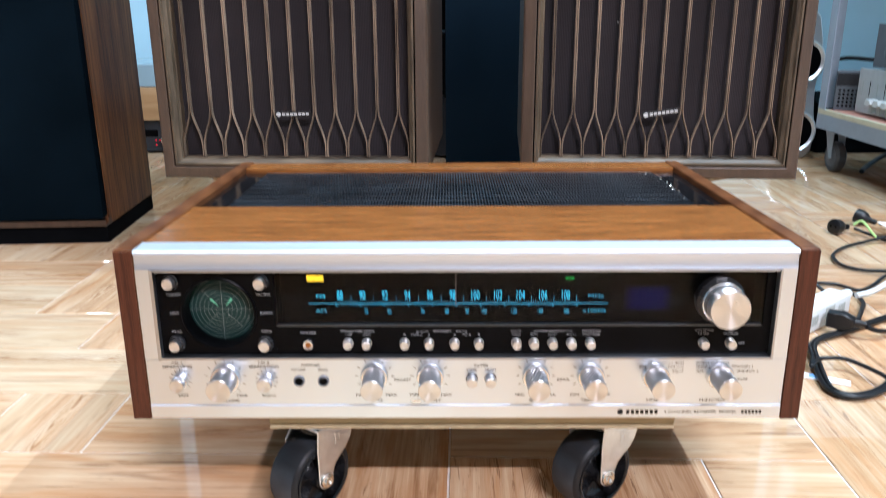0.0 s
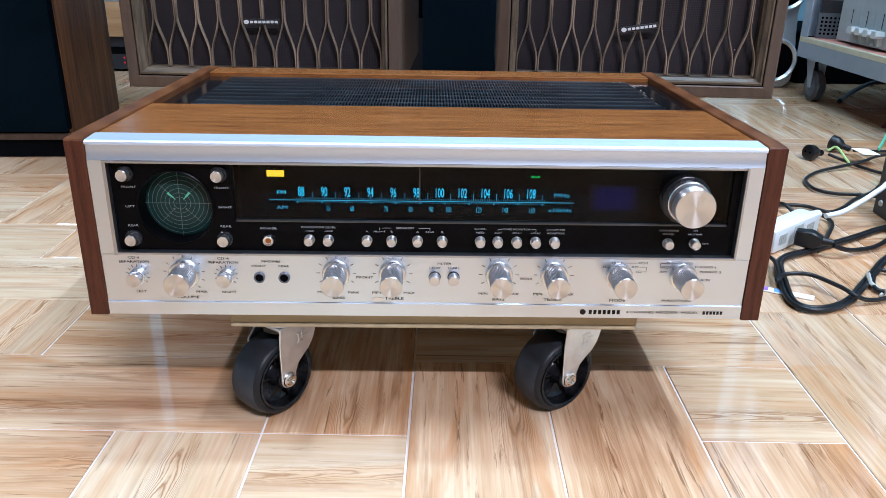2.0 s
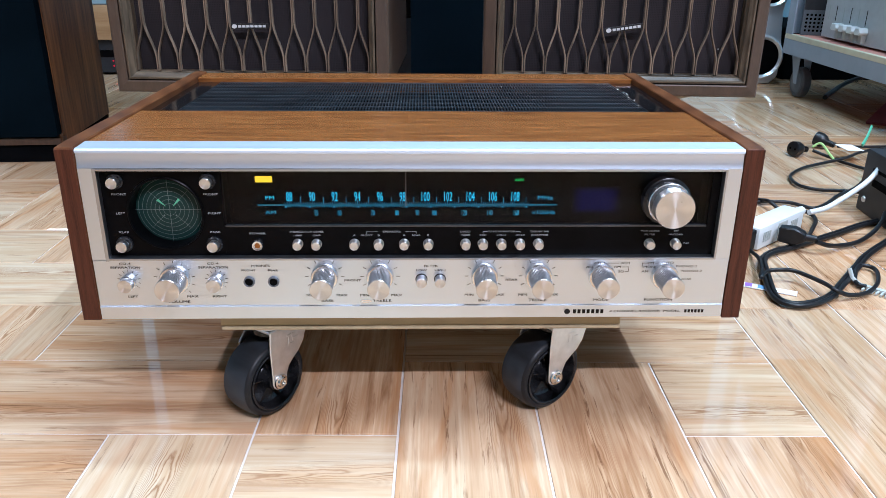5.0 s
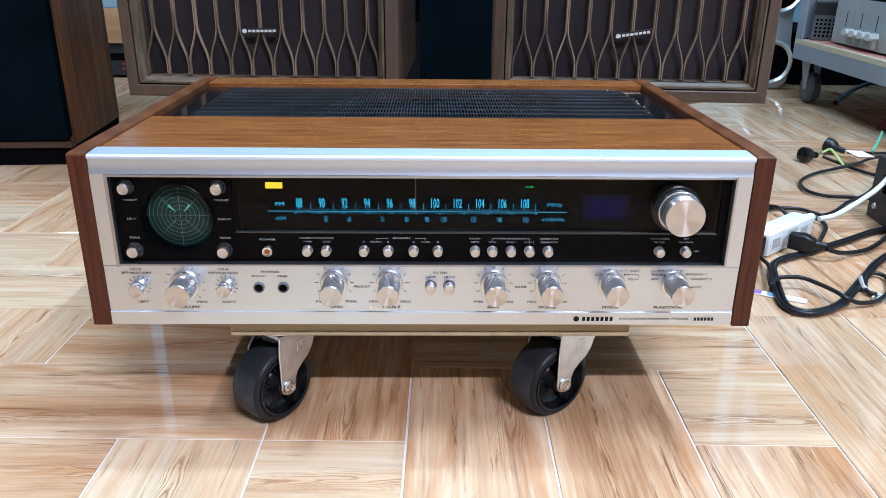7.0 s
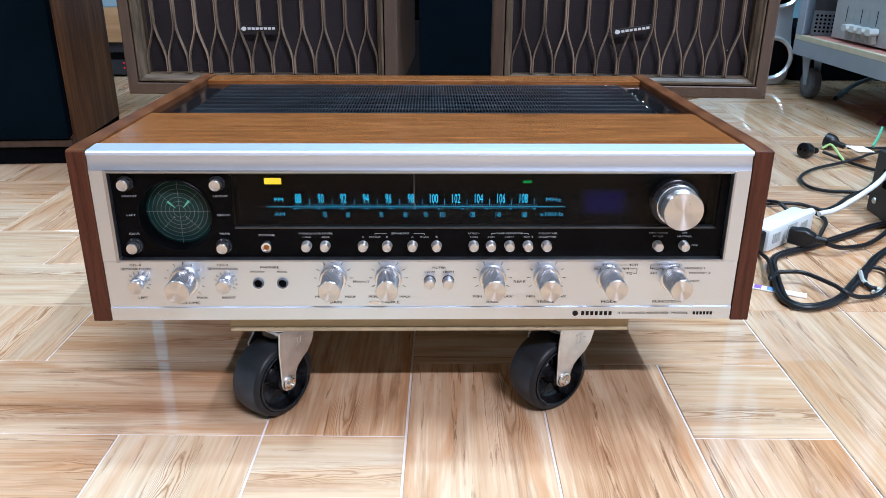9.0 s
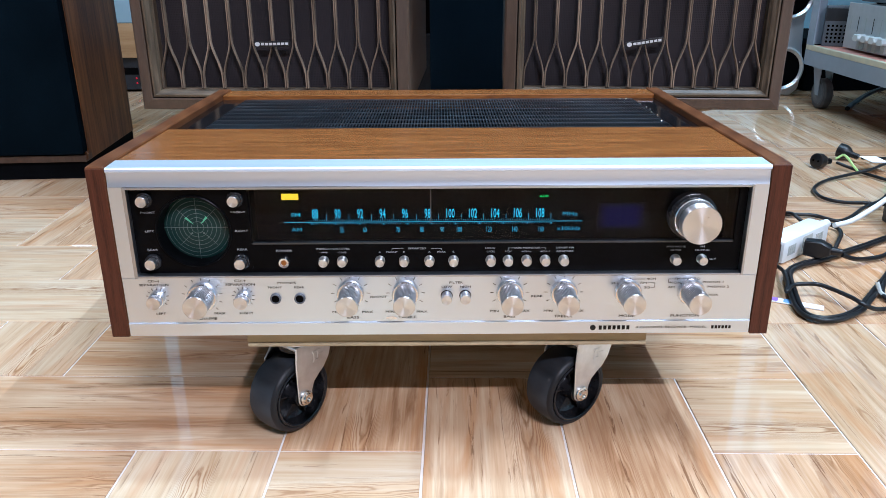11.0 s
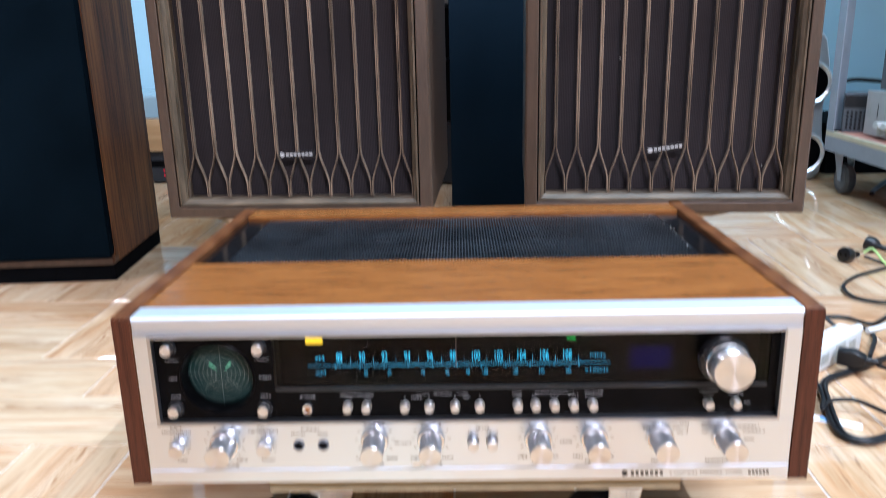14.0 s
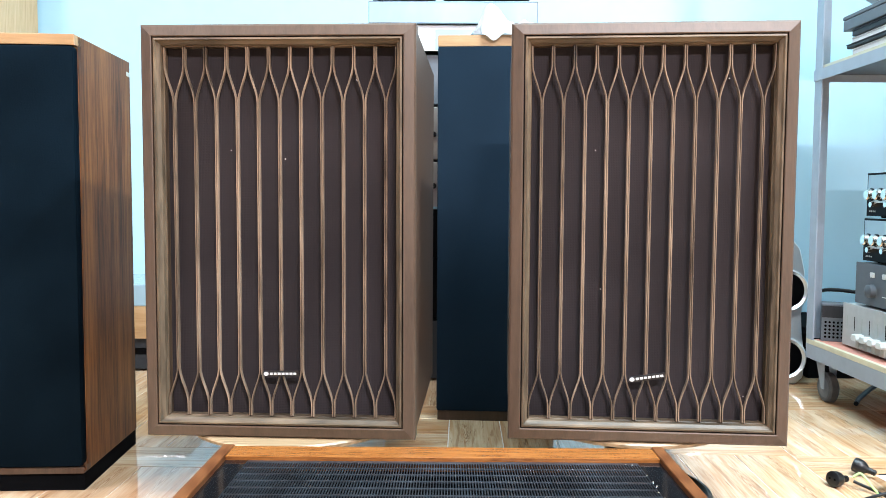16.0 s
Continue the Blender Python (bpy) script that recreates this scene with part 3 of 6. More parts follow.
part("vent_grille_frame", bm, GRILLE, R, "black enamelled vent cover", True)
bm = bmesh.new()
cols = 150
for k in range(cols + 1):
    x = -px + 2 * px * k / cols
    add_box(bm, x - 0.00052, x + 0.00052, gy0 + 0.004, gy1 - 0.004, gz - 0.0017, gz - 0.0001)
tagged(part("vent_mesh", bm, GRILLE, R, "close rows of black vent fins"), kind="stuff")
# black sheet below the fins, the shade of the inside put into colour
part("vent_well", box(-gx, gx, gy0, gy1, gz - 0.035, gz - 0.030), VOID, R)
# small bright nickel dots along the right edge of the vent mesh
for sx, sy in ((0.2030, 0.309), (0.1965, 0.310), (0.2105, 0.277), (0.2120, 0.258), (0.2125, 0.246), (0.2095, 0.229), (0.2115, 0.214), (0.2080, 0.186)):
    part("bright_drip", lathe([(0, 0.0011), (0.0006, 0.0009), (0.0010, 0.0003)], 10, "Z", sx, sy, gz + 0.0002), CHROME, R, "", True)
# aluminium face: bright top lip, hood over the window, side cheeks, lower face
FW = HW - WT - 0.0006
part("top_lip", extrude_profile([(0.0, TOP - 0.0042), (-0.0005, TOP - 0.0038), (-0.0003, TOP - 0.0022), (0.0004, TOP - 0.0014), (0.0014, TOP - 0.0010), (0.0200, TOP - 0.0002), (0.0200, TOP - 0.0042)], -FW, FW), ALU_BRIGHT, R, "bright polished aluminium top edge")
PZ0, PZ1, PX = 0.0508, 0.1165, 0.2225
part("upper_rail", extrude_profile([(0.0009, TOP - 0.0044), (0.0009, TOP - 0.0080), (0.0007, TOP - 0.0112), (0.0003, PZ1 + 0.0030), (-0.0001, PZ1 + 0.0016), (0.0120, PZ1 + 0.0016), (0.0120, TOP - 0.0044)], -FW, FW), ALU_RAIL, R, "slightly dished brushed aluminium rail", True)
for s in (-1, 1):
    part("cheek", box(s * FW, s * (PX + 0.0018), 0.0, 0.012, PZ0 - 0.002, PZ1 + 0.0015), ALU, R)
part("lower_face", box(-FW, FW, 0.0, 0.012, 0.0118, PZ0 - 0.0021, 0.0004), ALU, R, "brushed aluminium control face")
part("bottom_strip", box(-FW, FW, -0.0006, 0.012, 0.0012, 0.0113, 0.0005), ALU, R, "brushed aluminium bottom strip")
part("strip_highlight", box(-FW, FW, -0.0008, 0.004, 0.0108, 0.0117, 0.0003), ALU_BRIGHT, R)
# thin silver frame round the black window
bm = bmesh.new()
for s in (-1, 1):
    add_box(bm, s * PX, s * (PX + 0.0017), -0.0016, 0.006, PZ0 - 0.0020, PZ1 + 0.0014, 0.0004)
add_box(bm, -PX, PX, -0.0016, 0.006, PZ0 - 0.0020, PZ0 - 0.0002, 0.0004)
add_box(bm, -PX, PX, -0.0010, 0.006, PZ1 - 0.0004, PZ1 + 0.0014, 0.0004)
part("window_frame", bm, FRAMEALU, R, "thin silver frame round the black window")
# black panel: scope block, button bar, dial window
WX0, WX1, WZ0, WZ1 = -0.138, 0.2165, 0.0735, 0.1150
PY = 0.0045
SX, SZ, SR = -0.1790, 0.0832, 0.0256
bm = bmesh.new()
hole, edge = [], []
for k in range(64):
    w = 2 * math.pi * k / 64
    c, q = math.cos(w), math.sin(w)
    hole.append((SX + SR * c, SZ + SR * q))
    f = min(((WX0 if c > 0 else -PX) - SX) / c if abs(c) > 1e-6 else 9, ((PZ1 if q > 0 else PZ0) - SZ) / q if abs(q) > 1e-6 else 9)
    edge.append((SX + f * c, SZ + f * q))
for y in (PY, 0.012):
    for ring in (hole, edge):
        for x, z in ring:
            bm.verts.new((x, y, z))
bm.verts.ensure_lookup_table()
V = bm.verts
for k in range(64):
    n = (k + 1) % 64
    bm.faces.new((V[k], V[64 + k], V[64 + n], V[n]))
    bm.faces.new((V[128 + k], V[128 + n], V[192 + n], V[192 + k]))
    bm.faces.new((V[k], V[n], V[128 + n], V[128 + k]))
    bm.faces.new((V[64 + k], V[192 + k], V[192 + n], V[64 + n]))
part("scope_block", bm, PANEL, R)
for cx, cz in ((WX0, PZ1), (-PX, PZ1), (-PX, PZ0), (WX0, PZ0)):
    part("block_corner", box(cx - 0.0040 if cx > SX else cx, cx if cx > SX else cx + 0.0040, PY + 0.0002, 0.0119, cz - 0.0040 if cz > SZ else cz, cz if cz > SZ else cz + 0.0040), PANEL, R)
part("button_bar", box(WX0, PX, PY, 0.012, PZ0, WZ0), PANEL, R)
bm = box(WX1, PX, PY, 0.012, WZ0, PZ1)
add_box(bm, WX0, WX1, PY, 0.012, WZ1, PZ1)
part("window_border", bm, PANEL, R)
part("window_ledge", box(WX0 + 0.001, WX1 - 0.001, PY - 0.0006, PY + 0.002, WZ0 - 0.0006, WZ0 + 0.0009, 0.0003), GRILLE, R)
bm = box(WX0, WX1, 0.026, 0.030, WZ0 - 0.008, WZ1)
add_box(bm, WX0 - 0.002, WX0, 0.012, 0.030, WZ0 - 0.008, WZ1)
add_box(bm, WX1, WX1 + 0.002, 0.012, 0.030, WZ0 - 0.008, WZ1)
part("dial_box", bm, INSIDE, R)
pane = part("dial_glass", box(WX0, WX1, PY + 0.001, PY + 0.0025, WZ0, WZ1), PANE, R, "clear dial glass")
pane.visible_shadow = False
# dial
DY = 0.0255
n0, n1 = -0.0935, 0.0757
step = (n1 - n0) / 10


def dial_x(pix):
    return n0 + (pix - 532) * (n1 - n0) / 398


for k in range(11):
    lettering(str(88 + 2 * k), n0 + k * step, DY, 0.0890, 0.0104, CYAN, R, 0.46, name="dial_number")
for pix, txt in ((578, "55"), (619, "60"), (678, "70"), (721, "80"), (757, "90"), (787, "100"), (840, "120"), (886, "140"), (933, "160")):
    lettering(txt, dial_x(pix), DY, 0.0763, 0.0060, CYAN_DIM, R, 0.50, name="dial_number")
lettering("FM", -0.1080, DY, 0.0884, 0.0040, CYAN, R, 1.45)
lettering("AM", -0.1080, DY, 0.0768, 0.0040, CYAN_DIM, R, 1.45)
lettering("MHz", 0.0985, DY, 0.0884, 0.0044, CYAN_DIM, R, 1.4)
lettering("x10kHz", 0.0980, DY, 0.0768, 0.0042, CYAN_DIM, R, 1.35)
strip([(-0.1175, 0.0828), (0.1080, 0.0828)], 0.0005, DY, CYAN_DIM, R, "scale_line")
bm = bmesh.new()
for k in range(-2, 107):
    x = n0 + k * step / 10
    h = 0.0028 if k % 10 == 0 else (0.0052 if k % 5 == 0 else 0.0010)
    add_box(bm, x - 0.00014, x + 0.00014, DY - 0.0002, DY, 0.0838, 0.0838 + h)
tagged(part("fm_ticks", bm, CYAN_DIM, R), kind="stuff")
bm = bmesh.new()
for k in range(0, 101):
    x = n0 - 0.003 + k * (n1 - n0 + 0.012) / 100
    big = k % 10 == 0
    add_box(bm, x - (0.0006 if big else 0.00014), x + (0.0006 if big else 0.00014), DY - 0.0002, DY, 0.0808 if big else 0.0812, 0.0820)
tagged(part("am_ticks", bm, CYAN_DIM, R), kind="stuff")
part("stereo_lamp", box(-0.1178, -0.1052, DY - 0.0004, DY, 0.1006, 0.1053), YELLOW, R, "lit yellow indicator window")
lettering("AUX", 0.0785, DY - 0.0003, 0.1025, 0.0024, GREEN, R, 1.35, name="function_legend")
part("meter_window", box(0.1190, 0.1555, DY - 0.0004, DY, 0.0760, 0.0972), BLUE, R, "dim blue signal meter window")
part("dial_pointer", box(dial_x(737) - 0.0004, dial_x(737) + 0.0004, 0.0225, 0.0230, 0.0825, 0.1145), mat("dull_pointer", (0.10, 0.085, 0.085), 0.5), R, "thin grey dial pointer")

# scope
part("scope_bezel", lathe([(0.0, 0.0276), (-0.0012, 0.0274), (-0.0017, 0.0267), (-0.0014, 0.0260), (0.0005, 0.0255), (0.0125, 0.0252)], 72, "Y", SX, PY, SZ, caps=False), PANEL, R, "black round scope bezel", True)
TUBE = PY + 0.0118
part("scope_tube", lathe([(-0.0022, 0.002), (-0.0018, 0.012), (-0.0009, 0.0212), (0.0003, 0.0254)], 64, "Y", SX, TUBE, SZ), SCOPE, R, "dark green oscilloscope tube face", True)
for rad in (0.0044, 0.0075, 0.0106, 0.0137, 0.0168, 0.0199, 0.0230):
    bm = bmesh.new()
    for k in range(48):
        a, b = 2 * math.pi * k / 48, 2 * math.pi * (k + 1) / 48
        y = TUBE - 0.0025 + 0.0014 * (rad / 0.021) ** 2
        bm.faces.new([bm.verts.new((SX + r * math.cos(w), y, SZ + r * math.sin(w))) for r, w in ((rad, a), (rad, b), (rad + 0.00026, b), (rad + 0.00026, a))])
    part("graticule_ring", bm, GRAT, R)
strip([(SX - 0.0248, SZ), (SX + 0.0248, SZ)], 0.00032, TUBE - 0.0026, GRAT, R, "graticule_line")
strip([(SX, SZ - 0.0248), (SX, SZ + 0.0248)], 0.00032, TUBE - 0.0026, GRAT, R, "graticule_line")
for w in (45, 135, 225, 315):
    c, s = math.cos(radians(w)), math.sin(radians(w))
    strip([(SX + 0.006 * c, SZ + 0.006 * s), (SX + 0.0200 * c, SZ + 0.0200 * s)], 0.00026, TUBE - 0.0025, GRAT, R, "graticule_line")
    part("graticule_dot", lathe([(0, 0.0006), (0.0002, 0.0006)], 8, "Y", SX + 0.0062 * c, TUBE - 0.0028, SZ + 0.0062 * s), GRAT, R)
for w in (45, 135):
    c, s = math.cos(radians(w)), math.sin(radians(w))
    bm = bmesh.new()
    n = Vector((-s, c))
    bm.faces.new([bm.verts.new((SX + a * c + q * n.x, TUBE - 0.0029, SZ + a * s + q * n.y)) for a, q in ((0.0040, 0.0002), (0.0112, 0.0013), (0.0112, -0.0007), (0.0040, -0.0002))])
    part("scope_trace", bm, TRACE, R, "faint pale green trace")


def knob(name, x, z, r, length, y0, parent, skirt=0.0, collar=0.0, label="turned aluminium knob", grip=None):
    """A stepped round knob: knurled body with cap, skirt and collar as its pieces."""
    s = -0.004 if skirt else 0.0
    k = part(name, lathe([(s, r), (-length * 0.35, r), (-length * 0.36, r * 0.985), (-length + 0.0010, r * 0.985)], 96, "Y", x, y0, z, flute=0.035), grip or KNURL, parent, label)
    if collar:
        part("collar", lathe([(0, collar), (-0.0022, collar * 0.98), (-0.0030, collar * 0.86)], 32, "Y", x, y0, z), HUB, k, "black collar", True)
    if skirt:
        part("skirt", lathe([(0, skirt), (-0.0034, skirt * 0.985), (-0.0046, skirt * 0.93), (-0.0048, r)], 40, "Y", x, y0, z), KNOB, k, "", True)
    part("cap", lathe([(-length + 0.0010, r), (-length + 0.0004, r), (-length, r * 0.95), (-length + 0.0002, r * 0.4), (-length + 0.0003, r * 0.02)], 48, "Y", x, y0, z), SPUN, k, "", True)
    return k


# scope corner knobs
for x, z in ((-0.2115, 0.1078), (-0.1465, 0.1078), (-0.2112, 0.0600), (-0.1460, 0.0600)):
    knob("position_knob", x, z, 0.0040, 0.0085, PY, R, collar=0.0060, label="small aluminium knob with black collar")
for txt, x, z in (("FRONT", -0.2105, 0.0977), ("FRONT", -0.1455, 0.0977), ("LEFT", -0.2112, 0.0834), ("RIGHT", -0.1442, 0.0834), ("REAR", -0.2108, 0.0690), ("REAR", -0.1450, 0.0690)):
    lettering(txt, x, PY - 0.0002, z, 0.0022, PRINT, R, 1.5)
# button bar
BZ = 0.0598
part("power_button", lathe([(0, 0.0042), (-0.0044, 0.0041), (-0.0052, 0.0036), (-0.0050, 0.0026), (-0.0042, 0.0024)], 28, "Y", -0.1145, PY, BZ), KNOB, R, "power switch ring", True)
part("power_lamp", lathe([(-0.0038, 0.0026), (-0.0044, 0.0018), (-0.0046, 0.0004)], 16, "Y", -0.1145, PY, BZ), AMBER, R, "amber power lamp", True)
for x in (-0.0855, -0.0718, -0.0440, -0.0262, -0.0075, 0.0103, 0.0378, 0.0506, 0.0643, 0.0780, 0.0918, 0.1745, 0.1940):
    part("push_button", lathe([(0, 0.0038), (-0.0012, 0.0038), (-0.0013, 0.0035), (-0.0056, 0.0034), (-0.0062, 0.0030), (-0.0059, 0.0006)], 28, "Y", x, PY, BZ), SPUN, R, "small round aluminium push button", True)
TY = PY - 0.0002
for txt, x, z, s in (("POWER", -0.1145, 0.0690, 0.0028), ("INDICATOR LEVEL", -0.0785, 0.0703, 0.0025), ("-10dB", -0.0855, 0.0675, 0.0022), ("-20dB", -0.0718, 0.0675, 0.0022),
                     ("SPEAKERS", -0.0165, 0.0703, 0.0025), ("A", -0.0440, 0.0675, 0.0024), ("FRONT", -0.0350, 0.0675, 0.0022), ("B", -0.0262, 0.0675, 0.0024),
                     ("A", -0.0075, 0.0675, 0.0024), ("REAR", 0.0014, 0.0675, 0.0022), ("B", 0.0103, 0.0675, 0.0024),
                     ("LOUD-", 0.0378, 0.0703, 0.0023), ("NESS", 0.0378, 0.0675, 0.0023), ("TAPE MONITOR", 0.0643, 0.0703, 0.0023), ("2CH", 0.0506, 0.0675, 0.0022), ("4CH-1", 0.0643, 0.0675, 0.0022), ("4CH-2", 0.0780, 0.0675, 0.0022),
                     ("DOLBY NR", 0.0925, 0.0703, 0.0023), ("ADAPTOR", 0.0925, 0.0675, 0.0023), ("MPX NOISE", 0.1745, 0.0706, 0.0023), ("FILTER", 0.1745, 0.0678, 0.0023), ("FM", 0.1940, 0.0706, 0.0023), ("MUTING", 0.1940, 0.0678, 0.0023), ("OFF", 0.2025, 0.0607, 0.0023)):
    lettering(txt, x, TY, z - 0.0012, s * 0.80, PRINT, R, 1.52)
for pts in ([(-0.0350, 0.0689), (-0.0350, 0.0703), (-0.0265, 0.0703)], [(-0.0065, 0.0703), (0.0014, 0.0703), (0.0014, 0.0689)], [(0.0506, 0.0689), (0.0506, 0.0703), (0.0540, 0.0703)], [(0.0748, 0.0703), (0.0780, 0.0703), (0.0780, 0.0689)]):
    strip([(x, z - 0.0012) for x, z in pts], 0.0003, TY, PRINT, R, "bracket_line")
# tuning knob
KX, KZ = 0.1832, 0.0936
k = part("tuning_knob", lathe([(-0.0050, 0.0146), (-0.0056, 0.0152), (-0.0100, 0.0152), (-0.0106, 0.0146)], 64, "Y", KX, PY, KZ), KNOB, R, "large stepped aluminium tuning knob", True)
part("collar", lathe([(0.002, 0.0176), (-0.0042, 0.0174), (-0.0050, 0.0162)], 48, "Y", KX, PY, KZ), HUB, k, "black collar", True)
part("grip_band", lathe([(-0.0104, 0.0136), (-0.0162, 0.0135)], 96, "Y", KX, PY, KZ, flute=0.02), GUNK, k, "dusty dark grip band", True)
part("cap", lathe([(-0.0162, 0.0142), (-0.0232, 0.0142), (-0.0240, 0.0137), (-0.0237, 0.0070), (-0.0236, 0.0002)], 64, "Y", KX, PY, KZ), SPUN, k, "spun aluminium cap", True)
# lower row
FZ = 0.0325
for x in (-0.2105, -0.1465):
    knob("separation_knob", x, FZ - 0.0005, 0.0052, 0.0105, 0.0, R, skirt=0.0060)
knob("volume_knob", -0.1765, FZ + 0.0012, 0.0089, 0.0220, 0.0, R, skirt=0.0112, label="large aluminium volume knob")
for x in (-0.0665, -0.0255, 0.0522, 0.0925):
    knob("tone_knob", x, FZ + 0.0030, 0.0080, 0.0255, 0.0, R, skirt=0.0102)
for x in (0.1400, 0.1872):
    knob("selector_knob", x, FZ + 0.0030, 0.0082, 0.0250, 0.0, R, skirt=0.0102)
for x in (-0.1225, -0.1045):
    k = part("headphone_jack", lathe([(0.0, 0.0042), (-0.0014, 0.0041), (-0.0018, 0.0037), (-0.0016, 0.0030), (0.004, 0.0028)], 28, "Y", x, 0.0, FZ - 0.0010), GREYBOX, R, "round headphone socket", True)
    part("hole", lathe([(-0.0012, 0.0030), (-0.0010, 0.0002)], 20, "Y", x, 0.0, FZ - 0.0010), VOID, k)
for x in (0.0052, 0.0190):
    fb = part("filter_button", lathe([(0, 0.0040), (-0.0078, 0.0039)], 28, "Y", x, 0.0, FZ + 0.0005), KNURL, R, "small round aluminium push button", True)
    part("cap", lathe([(-0.0078, 0.0040), (-0.0086, 0.0036), (-0.0083, 0.0006)], 28, "Y", x, 0.0, FZ + 0.0005), SPUN, fb, "", True)
    # black ring paints the shadow gap round the button's foot
    part("ring", lathe([(0, 0.0045), (-0.0005, 0.0044), (-0.0006, 0.0040)], 28, "Y", x, 0.0, FZ + 0.0005), HUB, fb, "dark ring painted as the shadow gap", True)


def ticks(x, z, r0, r1, angles, w=0.0004):
    bm = bmesh.new()
    for a in angles:
        c, s = math.cos(radians(a)), math.sin(radians(a))
        n = Vector((-s, c)) * w / 2
        bm.faces.new([bm.verts.new((x + r * c + q * n.x, -0.0003, z + r * s + q * n.y)) for r, q in ((r0, 1), (r1, 1), (r1, -1), (r0, -1))])
    return part("dial_ticks", bm, INK, R)


for x in (-0.2105, -0.1465):
    ticks(x, FZ, 0.0066, 0.0086, range(-40, 221, 26))
ticks(-0.1770, FZ + 0.001, 0.0130, 0.0152, range(-45, 226, 27))
for x in (-0.0665, -0.0255, 0.0522, 0.0925):
    ticks(x, FZ + 0.003, 0.0120, 0.0146, range(-30, 211, 30))
TY = -0.0003
for txt, x, z, s in (("CD-4", -0.2120, 0.0460, 0.0030), ("SEPARATION", -0.2120, 0.0429, 0.0030), ("CD-4", -0.1480, 0.0460, 0.0030), ("SEPARATION", -0.1480, 0.0429, 0.0030),
                     ("LEFT", -0.2095, 0.0195, 0.0029), ("RIGHT", -0.1455, 0.0195, 0.0029), ("MAX", -0.1655, 0.0195, 0.0031), ("VOLUME", -0.1760, 0.0152, 0.0034),
                     ("PHONES", -0.1135, 0.0440, 0.0029), ("FRONT", -0.1225, 0.0404, 0.0026), ("REAR", -0.1045, 0.0404, 0.0026),
                     ("FRONT", -0.0460, 0.0322, 0.0031), ("REAR", 0.0725, 0.0322, 0.0031), ("FILTER", 0.0121, 0.0436, 0.0028), ("LOW", 0.0052, 0.0402, 0.0027), ("HIGH", 0.0190, 0.0402, 0.0027),
                     ("MIN", -0.0775, 0.0200, 0.0031), ("MAX", -0.0545, 0.0200, 0.0031), ("BASS", -0.0655, 0.0155, 0.0034), ("MIN", -0.0375, 0.0200, 0.0031), ("MAX", -0.0135, 0.0200, 0.0031), ("TREBLE", -0.0245, 0.0155, 0.0034),
                     ("MIN", 0.0410, 0.0200, 0.0031), ("MAX", 0.0635, 0.0200, 0.0031), ("BASS", 0.0525, 0.0155, 0.0034), ("MIN", 0.0815, 0.0200, 0.0031), ("MAX", 0.1040, 0.0200, 0.0031), ("TREBLE", 0.0930, 0.0155, 0.0034),
                     ("2CH", 0.1310, 0.0425, 0.0029), ("CD-4", 0.1380, 0.0456, 0.0029), ("4CH", 0.1570, 0.0456, 0.0029), ("RM", 0.1515, 0.0425, 0.0029), ("SQ", 0.1545, 0.0388, 0.0029), ("MODE", 0.1410, 0.0155, 0.0034),
                     ("FM", 0.1765, 0.0456, 0.0029), ("AUTO", 0.1885, 0.0456, 0.0029), ("MONO", 0.1768, 0.0425, 0.0029), ("AM", 0.1725, 0.0388, 0.0029), ("PHONO 1", 0.2035, 0.0428, 0.0029), ("PHONO 2", 0.2075, 0.0390, 0.0029), ("AUX", 0.2045, 0.0325, 0.0029), ("FUNCTION", 0.1850, 0.0155, 0.0034),
                     ("4 CHANNEL RECEIVER  MODEL", 0.1755, 0.0062, 0.0031)):
    lettering(txt, x, TY if z > 0.01 else -0.0009, z, s * 0.84, INK, R, 1.5)
for pts in ([(0.1425, 0.0456), (0.1525, 0.0456)], [(0.1550, 0.0425), (0.1600, 0.0425), (0.1600, 0.0388), (0.1575, 0.0388)], [(0.1740, 0.0456), (0.1700, 0.0456), (0.1700, 0.0425), (0.1720, 0.0425)], [(0.1795, 0.0456), (0.1835, 0.0456)]):
    strip(pts, 0.0003, TY, INK, R, "bracket_line")
part("worn_patch", lathe([(-0.0003, 0.0042), (-0.0001, 0.0044)], 24, "Y"), KNOB, R, "small oval worn patch").matrix_basis = pose(-0.0365, 0, 0.0150) @ Matrix.Diagonal((1, 1, 0.32, 1))
# maker's mark as plain shapes and the model number as bars
part("maker_mark", lathe([(-0.0010, 0.0022), (-0.0008, 0.0022)], 20, "Y", 0.1160, 0, 0.0062), INK, R, "small dark round maker's mark")
for k in range(7):
    strip([(0.1205 + k * 0.0035, 0.0062), (0.1228 + k * 0.0035, 0.0062)], 0.0034, -0.0009, INK, R, "mark_bar")
for k in range(6):
    strip([(0.2060 + k * 0.0026, 0.0062), (0.2078 + k * 0.0026, 0.0062)], 0.0026, -0.0009, INK, R, "number_bar")

# ---------- wheeled board ----------
dolly = thing("wheeled_dolly", pose(0, 0, 0), "small rectangular tan board on four black rubber casters", "dolly")
tiltm = pose(0, 0, 0.0995) @ pose(0, 0, 0, -0.9) @ pose(0, 0, -0.0995)
bd = part("board", box(-0.1505, 0.1615, 0.010, 0.350, 0.0892, 0.0992, 0.0015), BOARD, dolly, "tan composite board")
bd.matrix_basis = tiltm
bm = box(-0.1500, 0.1610, 0.0085, 0.0185, 0.0863, 0.0891, 0.0012)
add_box(bm, -0.1500, 0.1610, 0.3665, 0.3765, 0.0863, 0.0891, 0.0012)
add_box(bm, -0.1500, -0.1400, 0.0187, 0.3663, 0.0863, 0.0891, 0.0012)
add_box(bm, 0.1510, 0.1610, 0.0187, 0.3663, 0.0863, 0.0891, 0.0012)
